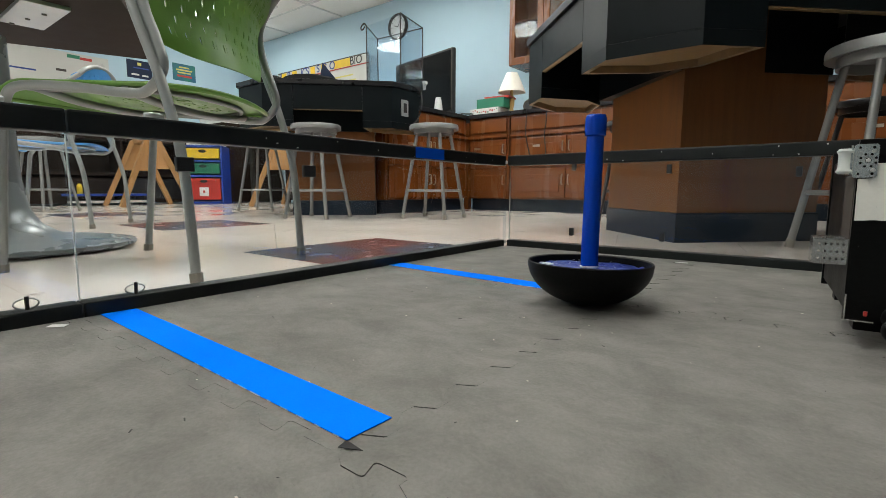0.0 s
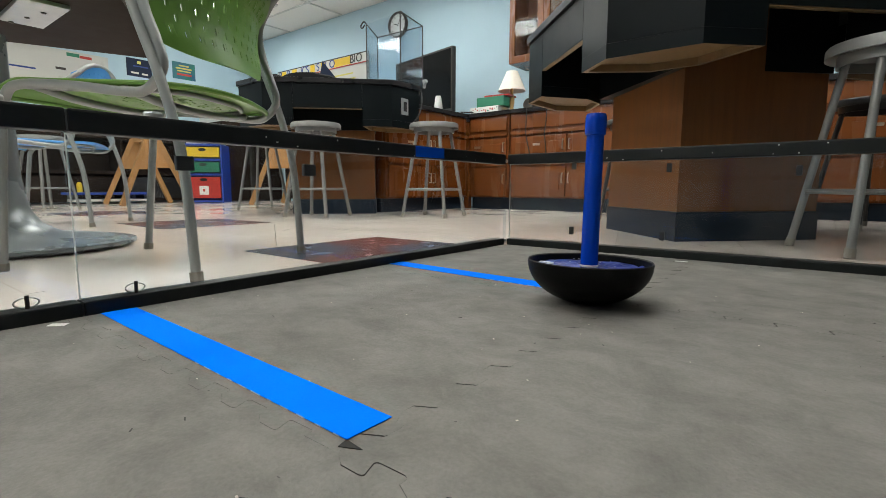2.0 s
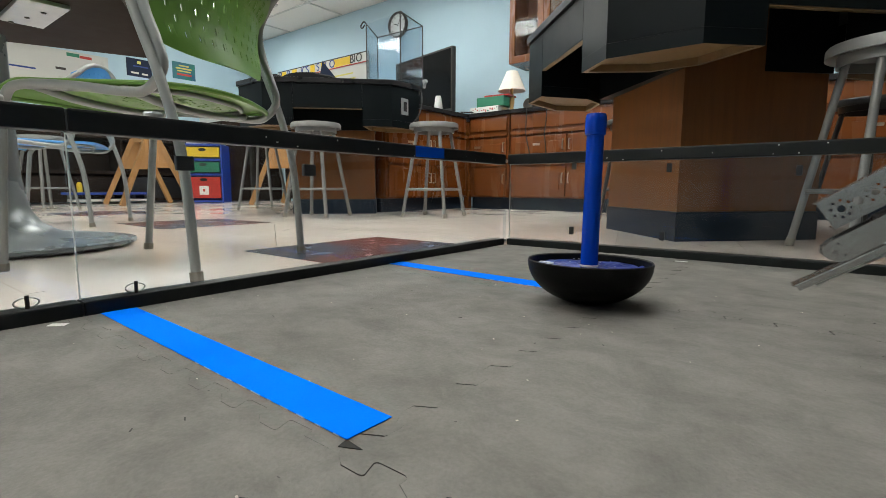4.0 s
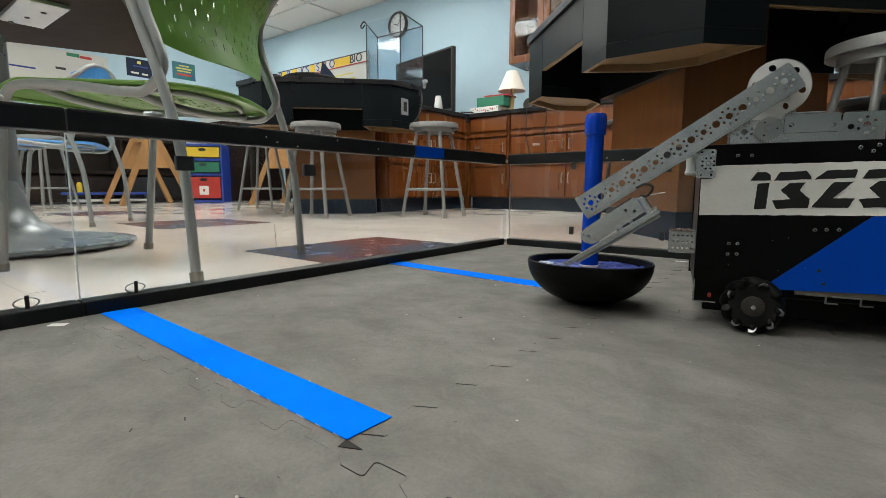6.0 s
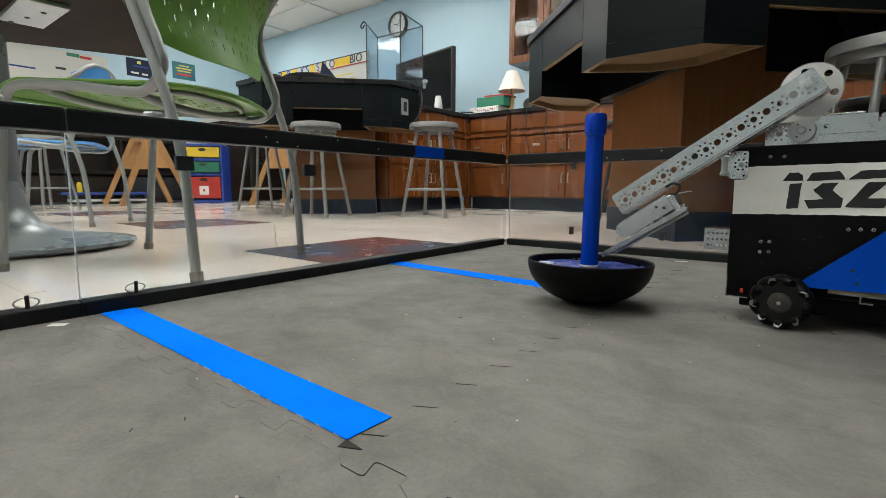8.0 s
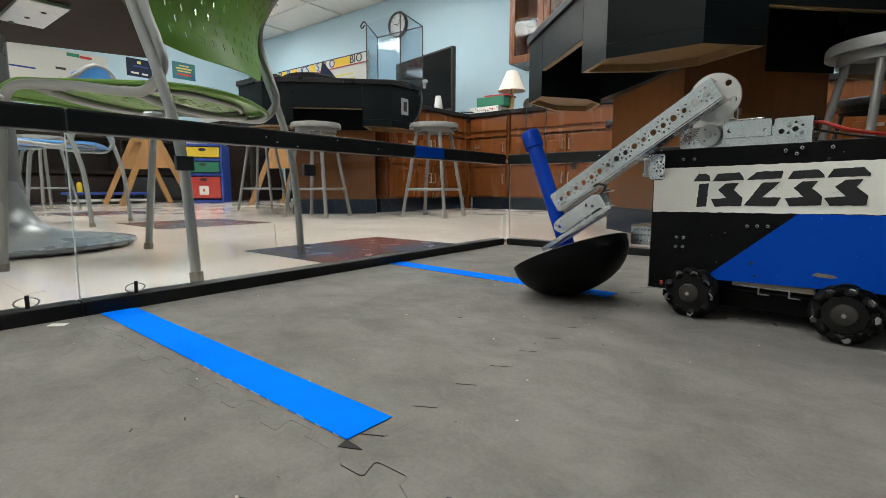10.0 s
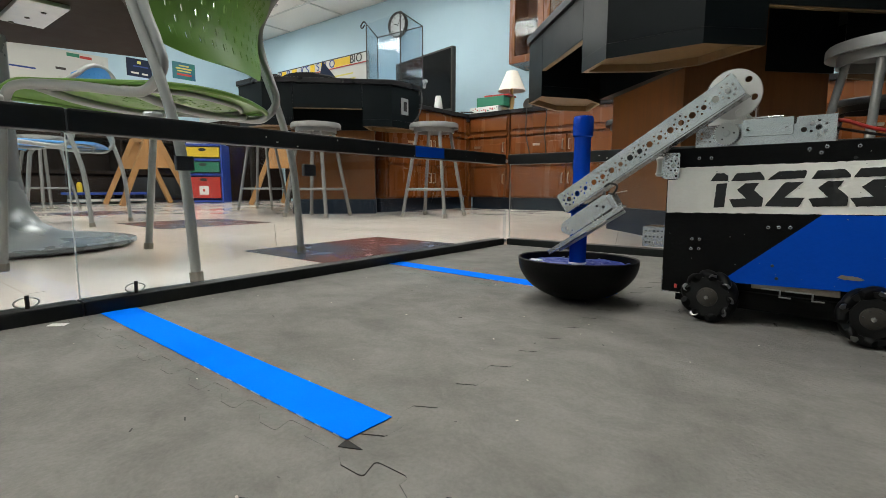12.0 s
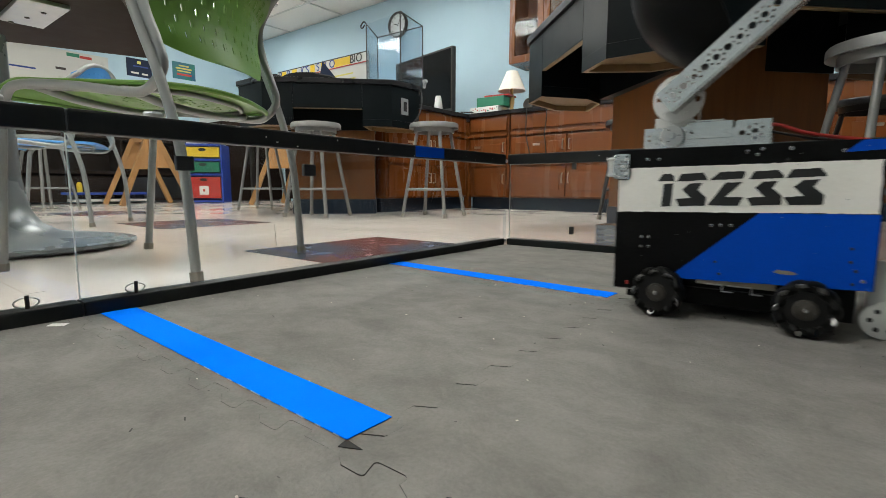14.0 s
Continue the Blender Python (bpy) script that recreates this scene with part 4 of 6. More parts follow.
def bowl_marker():
    r = root("bowl_marker", pose(0.563, -0.664, 0), "black bowl filled blue with an upright blue taped pole", "game piece")
    prof = [(0, 0.0)]
    for k in range(1, 15):
        z = BOWL_H * (k / 14) ** 1.7
        prof.append((BOWL_R * math.sqrt(1 - (1 - z / BOWL_H) ** 2), z))
    prof += [(BOWL_R + 0.0006, BOWL_H + 0.0025), (BOWL_R - 0.0010, BOWL_H + 0.0038), (BOWL_R - 0.0035, BOWL_H + 0.002), (BOWL_R - 0.005, BOWL_H - 0.014), (0, BOWL_H - 0.016)]
    part("bowl", lathe(bmesh.new(), prof, 64), M_BOWL, r, "black plastic bowl", smooth=True)
    # crumpled blue fill
    bm = bmesh.new()
    rings = []
    rng = random.Random(2)
    for q in range(9):
        rr = 0.014 + (BOWL_R - 0.0195) * q / 8
        ring = []
        for k in range(48):
            a = 2 * math.pi * k / 48
            z = BOWL_H - 0.0085 + 0.0028 * noise.noise(Vector((rr * 60 * math.cos(a), rr * 60 * math.sin(a), 1.7))) + 0.0012 * rng.uniform(-1, 1)
            ring.append(bm.verts.new((rr * math.cos(a), rr * math.sin(a), z)))
        rings.append(ring)
    for a, b in zip(rings, rings[1:]):
        for k in range(48):
            bm.faces.new((a[k], a[(k + 1) % 48], b[(k + 1) % 48], b[k]))
    part("fill", bm, M_FILL, r, "crumpled glossy blue film fill")
    bm = bmesh.new()
    for k in range(26):
        a, q = rng.uniform(0, 6.28), 0.095 * math.sqrt(rng.uniform(0.06, 0.95))
        s = rng.uniform(0.0004, 0.0015)
        box(bm, (q * math.cos(a), q * math.sin(a), BOWL_H - 0.006), (s * 2.2, s, 0.0008), 0, None)
    tagged(part("flakes", bm, M_PAPER, r, "white flakes on the fill"), kind="stuff")
    part("torn_film", prism(bmesh.new(), [(-0.075, -0.022), (-0.06, -0.03), (-0.055, -0.02), (-0.07, -0.012), (-0.082, -0.016)], BOWL_H - 0.006, BOWL_H - 0.004), M_PAPER, r, "torn pale film")
    pr = [(0, BOWL_H - 0.013), (0.0142, BOWL_H - 0.013), (0.0141, 0.12), (0.0137, 0.19), (0.0140, 0.235), (0.0138, 0.278), (0.0166, 0.280), (0.0170, 0.291), (0.0168, 0.307), (0.0153, 0.3125), (0.011, 0.3135), (0, 0.3125)]
    po = part("pole", lathe(bmesh.new(), pr, 28), M_POLE, r, "blue taped pole", smooth=True)
    part("pole_ring", lathe(bmesh.new(), [(0.0143, BOWL_H - 0.008), (0.0152, BOWL_H - 0.007), (0.0152, BOWL_H - 0.005), (0.0143, BOWL_H - 0.004)], 28), M_GEAR, po, "pale glue ring")
    return r


# ---- robot: x to its rear, y away from the near side, z up; the origin is where the near front wheel meets the mat ----
WHEEL_R = 0.038
PIVOT = (0.011, 0.012, 0.3216)


def mecanum_wheel(name, parent, m, flip=1):
    """Axis along y, outer side to -y: two black side plates with bent tabs holding nine slanted rollers."""
    n = 9
    w = part(name, lathe(bmesh.new(), [(0, -0.0075), (0.0225, -0.0075), (0.0235, -0.0065), (0.0235, 0.0065), (0.0225, 0.0075), (0, 0.0075)], 28, pose(0, 0, 0, 90)), M_ROLLER, parent, "black mecanum wheel", m, smooth=True)
    lobes = []
    for k in range(n):
        for da, rr in ((-17, 0.0285), (-9, 0.0325), (3, 0.0335), (9, 0.0315), (15, 0.0285)):
            a = radians(360 * k / n + da * flip)
            lobes.append((rr * math.cos(a), rr * math.sin(a)))
    if flip < 0:
        lobes.reverse()
    for y in (-0.0115, 0.0100):
        part("side_disc", drilled(bmesh.new(), lobes, [], 0.0015, pose(0, y, 0)), M_WHEELPLATE, w, "black stamped wheel side plate")
    rp = [(0, -0.0175), (0.0048, -0.0170), (0.0072, -0.012), (0.0088, -0.005), (0.0092, 0), (0.0088, 0.005), (0.0072, 0.012), (0.0048, 0.0170), (0, 0.0175)]
    first = None
    for k in range(n):
        mm = pose(0, 0, 0, 0, 360 * k / n) @ pose(0, 0, 0.0290) @ pose(0, 0, 0, 0, 0, 42 * flip) @ pose(0, 0, 0, 90)
        if first is None:
            first = part("roller", lathe(bmesh.new(), rp, 14), M_ROLLER, w, "black rubber roller", mm, smooth=True)
        else:
            again(first, mm)
    first = None
    for k in range(n):
        mm = pose(0, 0, 0, 0, 360 * (k + 0.42) / n) @ pose(0, -0.0128, 0.0300, 38, 0, 26 * flip)
        if first is None:
            first = part("roller_clip", prism(bmesh.new(), [(-0.0046, -0.0055), (0.0042, -0.0048), (0.0050, 0.0010), (0.0030, 0.0052), (-0.0026, 0.0056), (-0.0050, 0.0008)], -0.0008, 0.0008, 0.0004, pose(0, 0, 0, 90)), M_TAB, w, "bent polished roller tab", mm)
        elif k % 2 == 0 or k == 1:
            again(first, mm)
    part("hub", lathe(bmesh.new(), [(0, 0.0145), (0.0080, 0.0145), (0.0128, 0.0135), (0.0138, 0.0122), (0.0138, 0.0112), (0, 0.0112)], 32, pose(0, 0, 0, 90)), M_HUB, w, "dark bronze hub plate", smooth=True)
    part("axle_bolt", lathe(bmesh.new(), [(0, 0.0182), (0.0030, 0.0182), (0.0036, 0.0172), (0.0036, 0.0145), (0, 0.0145)], 6, pose(0, 0, 0, 90)), M_ALU, w, "bright axle bolt")
    for k in range(6):
        part("hub_screw", lathe(bmesh.new(), [(0, 0.0146), (0.0013, 0.0146), (0.0013, 0.0132), (0, 0.0132)], 8, pose(0, 0, 0, 0, 30 + 60 * k) @ pose(0.0100, 0, 0, 90)), M_DARKPLASTIC, w)
    return w


def digit_shapes():
    """Stencilled figures in a 1 by 1 cell: an upper bar and a lower stroke."""
    one = [[(0.0, 0.77), (0.33, 1.0), (0.75, 1.0), (1.0, 0.93), (1.0, 0.78)], [(0.38, 0.69), (0.96, 0.71), (0.88, 0.02), (0.30, 0.0)]]
    three = [[(0.02, 0.74), (0.17, 0.97), (0.84, 1.0), (0.99, 0.85), (1.0, 0.78)], [(0.45, 0.68), (0.86, 0.70), (0.72, 0.50), (0.99, 0.28), (0.98, 0.04), (0.14, 0.0), (0.0, 0.22), (0.50, 0.26), (0.22, 0.50)]]
    two = [[(0.0, 0.74), (0.28, 0.98), (0.97, 1.0), (1.0, 0.95), (0.95, 0.78)], [(0.46, 0.67), (0.95, 0.69), (0.48, 0.25), (1.0, 0.25), (0.87, 0.0), (0.0, 0.0), (0.0, 0.04)]]
    return {"1": one, "3": three, "2": two}


def gear(bm, r, teeth, th, m, hole=0.004):
    prof = []
    for k in range(teeth):
        a = 2 * math.pi * k / teeth
        d = 2 * math.pi / teeth
        for da, rr in ((0, r - 0.0018), (0.28 * d, r - 0.0018), (0.42 * d, r), (0.72 * d, r), (0.86 * d, r - 0.0018)):
            prof.append((rr * math.cos(a + da), rr * math.sin(a + da)))
    return prism(bm, prof, -th / 2, th / 2, 0, m)


def robot():
    r = root("robot", pose(0.718, -0.661, 0), "black blue and white wheeled robot with aluminium arm", "robot")
    y0 = 0.020
    flat = pose(0, y0, 0, 90)   # local (x, y, z) of a prism -> x, z up, depth along -y

    def plate(name, poly, d0, d1, mat, label, parent=None):
        return part(name, prism(bmesh.new(), poly, d0, d1, 0, flat), mat, parent or r, label)
    outline = [(-0.071, 0.034), (-0.036, 0.034), (-0.030, 0.058), (0.247, 0.066), (0.247, 0.2535), (-0.071, 0.2515)]
    near = plate("side_plate", outline, -0.006, 0.0, M_PLATE, "black painted side plate")
    plate("white_band", ragged([(-0.069, 0.1565), (0.2445, 0.1625), (0.2425, 0.2285), (-0.054, 0.2240), (-0.056, 0.206), (-0.070, 0.206)], 0.006, 0.0005, 4), 0.0002, 0.0009, M_BAND, "white painted band", near)
    plate("blue_panel", [(0.018, 0.0655), (0.030, 0.0590), (0.246, 0.0665), (0.246, 0.1615), (0.121, 0.1595)], 0.0002, 0.0008, M_PANEL, "blue painted corner panel", near)
    plate("blue_corner", [(0.205, 0.238), (0.246, 0.2405), (0.246, 0.2528), (0.222, 0.2525)], 0.0002, 0.0008, M_PANEL, "blue painted patch", near)
    # stencilled number
    shapes = digit_shapes()
    cells = (("1", -0.0117, 0.0112, 0.1655, 0.2146), ("3", 0.0141, 0.0552, 0.1666, 0.2158), ("2", 0.0583, 0.1008, 0.1690, 0.2170), ("3", 0.1049, 0.1452, 0.1698, 0.2178), ("3", 0.1470, 0.1900, 0.1710, 0.2194))
    for q, (ch, xa, xb, za, zb) in enumerate(cells):
        dg = bmesh.new()
        for poly in shapes[ch]:
            prism(dg, ragged([(xa + px * (xb - xa), za + pz * (zb - za)) for px, pz in poly], 0.004, 0.00035, 20 + q), 0.0011, 0.0016, 0, flat)
        part("digit", dg, M_DIGIT, near, "black stencilled digit")
    # bolts
    bolt = [(0, 0.0018), (0.0018, 0.0018), (0.0024, 0.0012), (0.0024, 0), (0, 0)]
    ring = [(0.0012, 0.0012), (0.0012, 0.0022), (0.0021, 0.0021), (0.0027, 0.0012), (0.0027, 0), (0.0012, 0)]
    for bx, bz in ((-0.0308, 0.1180), (-0.0206, 0.1184), (-0.0313, 0.1034), (-0.0207, 0.1040), (0.0637, 0.1404), (0.0758, 0.1411), (0.0884, 0.1414), (-0.0279, 0.2369), (-0.0119, 0.2366),
                   (0.1014, 0.2437), (0.1139, 0.2388), (0.1192, 0.2460), (0.1509, 0.2453), (0.205, 0.2405), (0.236, 0.078)):
        part("bolt", lathe(bmesh.new(), ring, 12, pose(bx, y0 - 0.0006, bz, 90)), M_ALU, near, "bright ring bolt head")
        # dark disc inside the ring paints the socket's shade
        part("bolt_socket", lathe(bmesh.new(), [(0, 0.0014), (0.00125, 0.0014), (0.00125, 0), (0, 0)], 8, pose(bx, y0 - 0.0006, bz, 90)), M_HOLE, near)
    # no drilled holes here: dark discs paint their shade on the plate
    for bx, bz in ((0.1479, 0.2312), (0.222, 0.118), (0.222, 0.101), (0.228, 0.090), (0.226, 0.073), (0.072, 0.088), (0.078, 0.071)):
        part("bolt_hole", lathe(bmesh.new(), [(0, 0.0011), (0.0021, 0.0011), (0.0021, 0.0002), (0, 0.0002)], 10, pose(bx, y0 - 0.0006, bz, 90)), M_HOLE, near, "dark disc painted as the shade in an empty bolt hole")
    scuff = ragged([(0.142, 0.0800), (0.150, 0.0785), (0.164, 0.0785), (0.169, 0.0805), (0.160, 0.0835), (0.146, 0.0838)], 0.003, 0.0004, 3)
    plate("paint_scuff", scuff, 0.0009, 0.0013, M_SCUFF, "worn bare wood scuff", near)
    rng = random.Random(31)
    chips = bmesh.new()
    for _ in range(34):
        bx, bz, sz = rng.uniform(-0.066, 0.24), rng.uniform(0.05, 0.25), rng.uniform(0.0002, 0.0005)
        if bz < 0.075 and bx < 0.05:
            continue
        prism(chips, ragged([(bx - sz * 1.5, bz - sz), (bx + sz * 1.5, bz - sz), (bx + sz, bz + sz), (bx - sz, bz + sz)], 1, sz * 0.4, rng.random()), 0.0018, 0.0021, 0, flat)
    tagged(part("paint_chips", chips, M_CHIP, near, "pale paint chips and specks"), kind="stuff")
    # far plate, front and rear walls, added pan that keeps light from underneath
    part("side_plate", prism(bmesh.new(), outline, -0.006, 0.0, 0, pose(0, 0.30, 0, 90)), M_PLATE, r, "black painted side plate")
    part("front_panel", boxed((-0.066, 0.160, 0.140), (0.006, 0.266, 0.19), 0.001), M_PLATE, r, "dark front panel")
    part("rear_panel", boxed((0.242, 0.160, 0.150), (0.006, 0.266, 0.16), 0.001), M_PLATE, r)
    part("deck", boxed((0.088, 0.160, 0.246), (0.30, 0.264, 0.005), 0.001), M_PLATE, r, "black top deck")
    # rails are black and extra deep so the underside stays in shade
    for y in (0.06, 0.26):
        part("chassis_rail", boxed((0.088, y, 0.041), (0.29, 0.03, 0.048), 0.002), M_PLATE, r, "dark chassis rail made deep to block light")
    part("belly_pan", boxed((0.088, 0.165, 0.0435), (0.130, 0.240, 0.004), 0.001), M_DARKPLASTIC, r, "added dark pan that shades the chassis underside")
    part("chassis_cross", boxed((0.088, 0.16, 0.058), (0.03, 0.23, 0.02), 0.002), M_ALU, r)
    part("floor_edge", boxed((0.098, y0 + 0.004, 0.0585), (0.098, 0.005, 0.010), 0.001), M_SCUFF, r, "bare plywood floor edge")
    for bx, bw in ((0.072, 0.022), (0.104, 0.030)):
        lb = bmesh.new()
        box(lb, (bx, y0 + 0.002, 0.0545), (bw, 0.003, 0.0018), 0.0004)
        box(lb, (bx + bw / 2, y0 + 0.002, 0.0500), (0.0018, 0.003, 0.0100), 0.0004)
        box(lb, (bx + bw / 2 + 0.006, y0 + 0.002, 0.0452), (0.014, 0.003, 0.0016), 0.0004)
        part("wire_clip", lb, M_TAB, r, "small bent metal clip")
    part("front_edge_angle", box(boxed((-0.0700, y0 - 0.001, 0.050), (0.0016, 0.004, 0.032)), (-0.056, y0 - 0.001, 0.0345), (0.028, 0.004, 0.0016)), M_ALU, r, "thin aluminium edge angle")
    part("indicator", boxed((-0.050, y0 - 0.001, 0.044), (0.004, 0.003, 0.006), 0.001), M_RED, r, "small red connector")
    # front upper bracket with spool
    br = part("front_bracket", drilled(bmesh.new(), bar(-0.0760, -0.0535, 0.2070, 0.2460), rosette(-0.0625, 0.2270, 0.0030, 0.0075, 0.0014, 8) + [(-0.0580, 0.2420, 0.0016), (-0.0710, 0.2420, 0.0016), (-0.0580, 0.2115, 0.0016), (-0.0710, 0.2115, 0.0016)], 0.0022, pose(0, y0 - 0.0045, 0)), M_ALU, r, "bright perforated aluminium bracket")
    part("bracket_arm", drilled(bmesh.new(), bar(0.0, 0.050, 0.2090, 0.2450), [(0.008 + 0.0085 * q, z, 0.0024) for q in range(5) for z in (0.2165, 0.2270, 0.2375)], 0.0022, pose(-0.0765, y0 - 0.004, 0, 0, 0, 90)), M_ALU, br, "perforated front flange")
    part("spool", lathe(bmesh.new(), [(0, -0.015), (0.009, -0.015), (0.0115, -0.012), (0.0095, -0.008), (0.0095, 0.008), (0.0115, 0.012), (0.009, 0.015), (0, 0.015)], 20, pose(-0.0800, y0 + 0.006, 0.2265)), M_EDGE, br, "translucent white spool", smooth=True)
    for dx, dz in ((-0.058, 0.2375), (-0.0575, 0.2155), (-0.0625, 0.2270)):
        part("bracket_screw", lathe(bmesh.new(), bolt, 8, pose(dx, y0 - 0.0045, dz, 90)), M_STEEL, br)
    part("bump_pad", boxed((-0.0640, y0 + 0.062, 0.1700), (0.012, 0.085, 0.085), 0.004), M_FRONTPAD, r, "dark brown front bumper block")
    # low front channel
    ch = bmesh.new()
    drilled(ch, bar(-0.1045, -0.0720, 0.1010, 0.1330, 0.001), [(-0.1000 + 0.0060 * k, z, 0.0015) for k in range(5) for z in (0.1080, 0.1170, 0.1260)], 0.0018, pose(0, 0.024, 0))
    box(ch, (-0.0885, 0.048, 0.1322), (0.0335, 0.048, 0.0018))
    drilled(ch, bar(0.0, 0.046, 0.1010, 0.1330, 0.001), [(0.006 + 0.0085 * k, z, 0.0022) for k in range(5) for z in (0.110, 0.122)], 0.0018, pose(-0.1045, 0.0265, 0, 0, 0, 90))
    part("front_channel", ch, M_ALU, r, "perforated aluminium channel")
    # wheels
    wheels = []
    for nm, x, y, fl in (("wheel", 0.0, 0.006, 1), ("wheel", 0.181, 0.006, -1), ("wheel", 0.0, 0.318, -1), ("wheel", 0.181, 0.318, 1)):
        wheels.append(mecanum_wheel(nm, r, pose(x, y, WHEEL_R), fl))
    # rear tracking wheel
    tw = part("tracking_wheel", lathe(bmesh.new(), [(0, 0.004), (0.021, 0.004), (0.024, 0.002), (0.024, -0.002), (0.021, -0.004), (0, -0.004)], 28, pose(0.262, 0.05, 0.025, 90)), M_GEAR, r, "pale plastic tracking wheel", smooth=True)
    for k in range(6):
        # spoke openings are dark discs, their shade put into the colour
        part("spoke_hole", lathe(bmesh.new(), [(0, 0.0046), (0.0032, 0.0046), (0.0032, 0.004), (0, 0.004)], 10, pose(0.262, 0.05, 0.025, 0, 60 * k) @ pose(0.0135, 0, 0, 90)), M_HOLE, tw)
    part("tracking_arm", boxed((0.256, 0.056, 0.065), (0.026, 0.004, 0.075), 0.002), M_GEAR, r, "pale plastic tracking arm")
    # lift motor assembly on the deck
    mm = bmesh.new()
    side = rosette(-0.0215, 0.2690, 0.0040, 0.0090, 0.0016, 8) + [(0.0275, 0.2715, 0.0042), (0.0770, 0.2696, 0.0030), (0.0925, 0.2699, 0.0034)] + rosette(0.1080, 0.2720, 0.0036, 0.0090, 0.0018, 6)
    drilled(mm, [(-0.0375, 0.2535), (0.1265, 0.2535), (0.1265, 0.2868), (0.0840, 0.2868), (0.0835, 0.2780), (0.0800, 0.2780), (0.0800, 0.2835), (-0.0375, 0.2835)], side, 0.002, pose(0, 0.030, 0))
    box(mm, (0.045, 0.052, 0.2545), (0.164, 0.042, 0.002))
    drilled(mm, bar(-0.0375, 0.1265, 0.2555, 0.2868, 0.001), [(0.0, 0.270, 0.004), (0.05, 0.270, 0.004), (0.10, 0.270, 0.004)], 0.002, pose(0, 0.073, 0))
    box(mm, (0.1060, 0.0525, 0.2872), (0.0410, 0.041, 0.0016))
    mt = part("motor_channel", mm, M_ALU, r, "perforated aluminium channel")
    part("motor", tube(bmesh.new(), [(0.02, 0.052, 0.2690), (0.105, 0.052, 0.2690)], 0.0125, 20), M_HUB, mt, "steel gear motor", smooth=True)
    bx = bmesh.new()
    drilled(bx, bar(0.0225, 0.0810, 0.2650, 0.2862, 0.001), [(0.0300, 0.2750, 0.0030), (0.0740, 0.2730, 0.0026)], 0.0016, pose(0, 0.0270, 0))
    part("gearbox_cover", bx, M_ALU, mt, "bright gearbox front plate")
    part("top_plate", drilled(bmesh.new(), bar(0.0225, 0.0810, 0.0270, 0.0700, 0.001), [(0.029 + 0.0095 * k, z, 0.0024) for k in range(6) for z in (0.0335, 0.0440)], 0.0018, pose(0, 0, 0.2880, -90)), M_ALU, mt, "aluminium slotted top plate")
    part("top_strap", boxed((0.050, 0.052, 0.2912), (0.036, 0.022, 0.0028), 0.0008), M_ALU, mt)
    part("strap_clip", box(boxed((0.0350, 0.050, 0.3000), (0.0022, 0.016, 0.018), 0.0005), (0.0300, 0.050, 0.2925), (0.012, 0.016, 0.0018)), M_ALU, mt, "upright metal clip")
    part("pinion", gear(bmesh.new(), 0.0165, 30, 0.005, pose(0.0045, 0.0225, 0.2705, 90)), M_PINION, mt, "grey metal pinion gear")
    part("pinion_hub", lathe(bmesh.new(), [(0, 0.004), (0.004, 0.004), (0.005, 0.002), (0.005, 0), (0, 0)], 16, pose(0.0045, 0.0200, 0.2705, 90)), M_STEEL, mt)
    for k in range(6):
        # every second one is a dark disc with a hole's shade as its colour
        part("pinion_screw", lathe(bmesh.new(), [(0, 0.0012), (0.0012, 0.0012), (0.0012, 0), (0, 0)], 8, pose(0.0045 + 0.0095 * math.cos(k * math.pi / 3), 0.0200, 0.2705 + 0.0095 * math.sin(k * math.pi / 3), 90)), M_STEEL if k % 2 else M_HOLE, mt)
    for bx_, bz_ in ((0.1010, 0.2775), (0.1150, 0.2665), (0.1085, 0.2620)):
        part("channel_screw", lathe(bmesh.new(), bolt, 8, pose(bx_, 0.0295, bz_, 90)), M_STEEL, mt)
    part("tower", drilled(bmesh.new(), [(-0.026, 0.283), (0.036, 0.283), (0.036, 0.290), (0.022, 0.300), (0.024, 0.330), (0.012, 0.344), (-0.006, 0.344), (-0.014, 0.332), (-0.016, 0.300), (-0.026, 0.300)], [(0.011, 0.3216, 0.0045)], 0.003, pose(0, 0.046, 0)), M_GEAR, r, "pale plastic pivot tower")
    part("tower", drilled(bmesh.new(), [(-0.026, 0.283), (0.036, 0.283), (0.036, 0.290), (0.022, 0.300), (0.024, 0.330), (0.012, 0.344), (-0.006, 0.344), (-0.014, 0.332), (-0.016, 0.300), (-0.026, 0.300)], [(0.011, 0.3216, 0.0045)], 0.003, pose(0, 0.068, 0)), M_GEAR, r)
    part("axle", tube(bmesh.new(), [(0.011, -0.024, 0.3216), (0.011, 0.071, 0.3216)], 0.0038, 14), M_STEEL, r, "steel pivot axle", smooth=True)
    part("power_cable", tube(bmesh.new(), [(0.120, 0.05, 0.2815), (0.135, 0.05, 0.2795), (0.160, 0.052, 0.2690), (0.190, 0.06, 0.2620), (0.232, 0.075, 0.2560)], 0.0024, 8, 6), M_CABLE_R, r, "red cable", smooth=True)
    part("signal_cable", tube(bmesh.new(), [(0.125, 0.056, 0.272), (0.165, 0.062, 0.262), (0.20, 0.07, 0.256), (0.235, 0.09, 0.249)], 0.0018, 8, 6), M_CABLE_K, r, "black cable", smooth=True)
    # arm about its pivot; along -x at rest
    yp, hw, x0, x1, P = -0.034, 0.0152, -0.2838, 0.0155, 0.0668
    holes = []
    for k in range(5):
        holes += rosette(-P * k, 0.0)
        if k < 4:
            holes += [(-P * (k + 0.25), 0.0, 0.0046), (-P * (k + 0.75), 0.0, 0.0046)] + rosette(-P * (k + 0.5), 0.0, 0.0036, 0.0085, 0.0016, 4)
            holes += [(-P * (k + 0.37), 0.0, 0.0013), (-P * (k + 0.63), 0.0, 0.0013)]
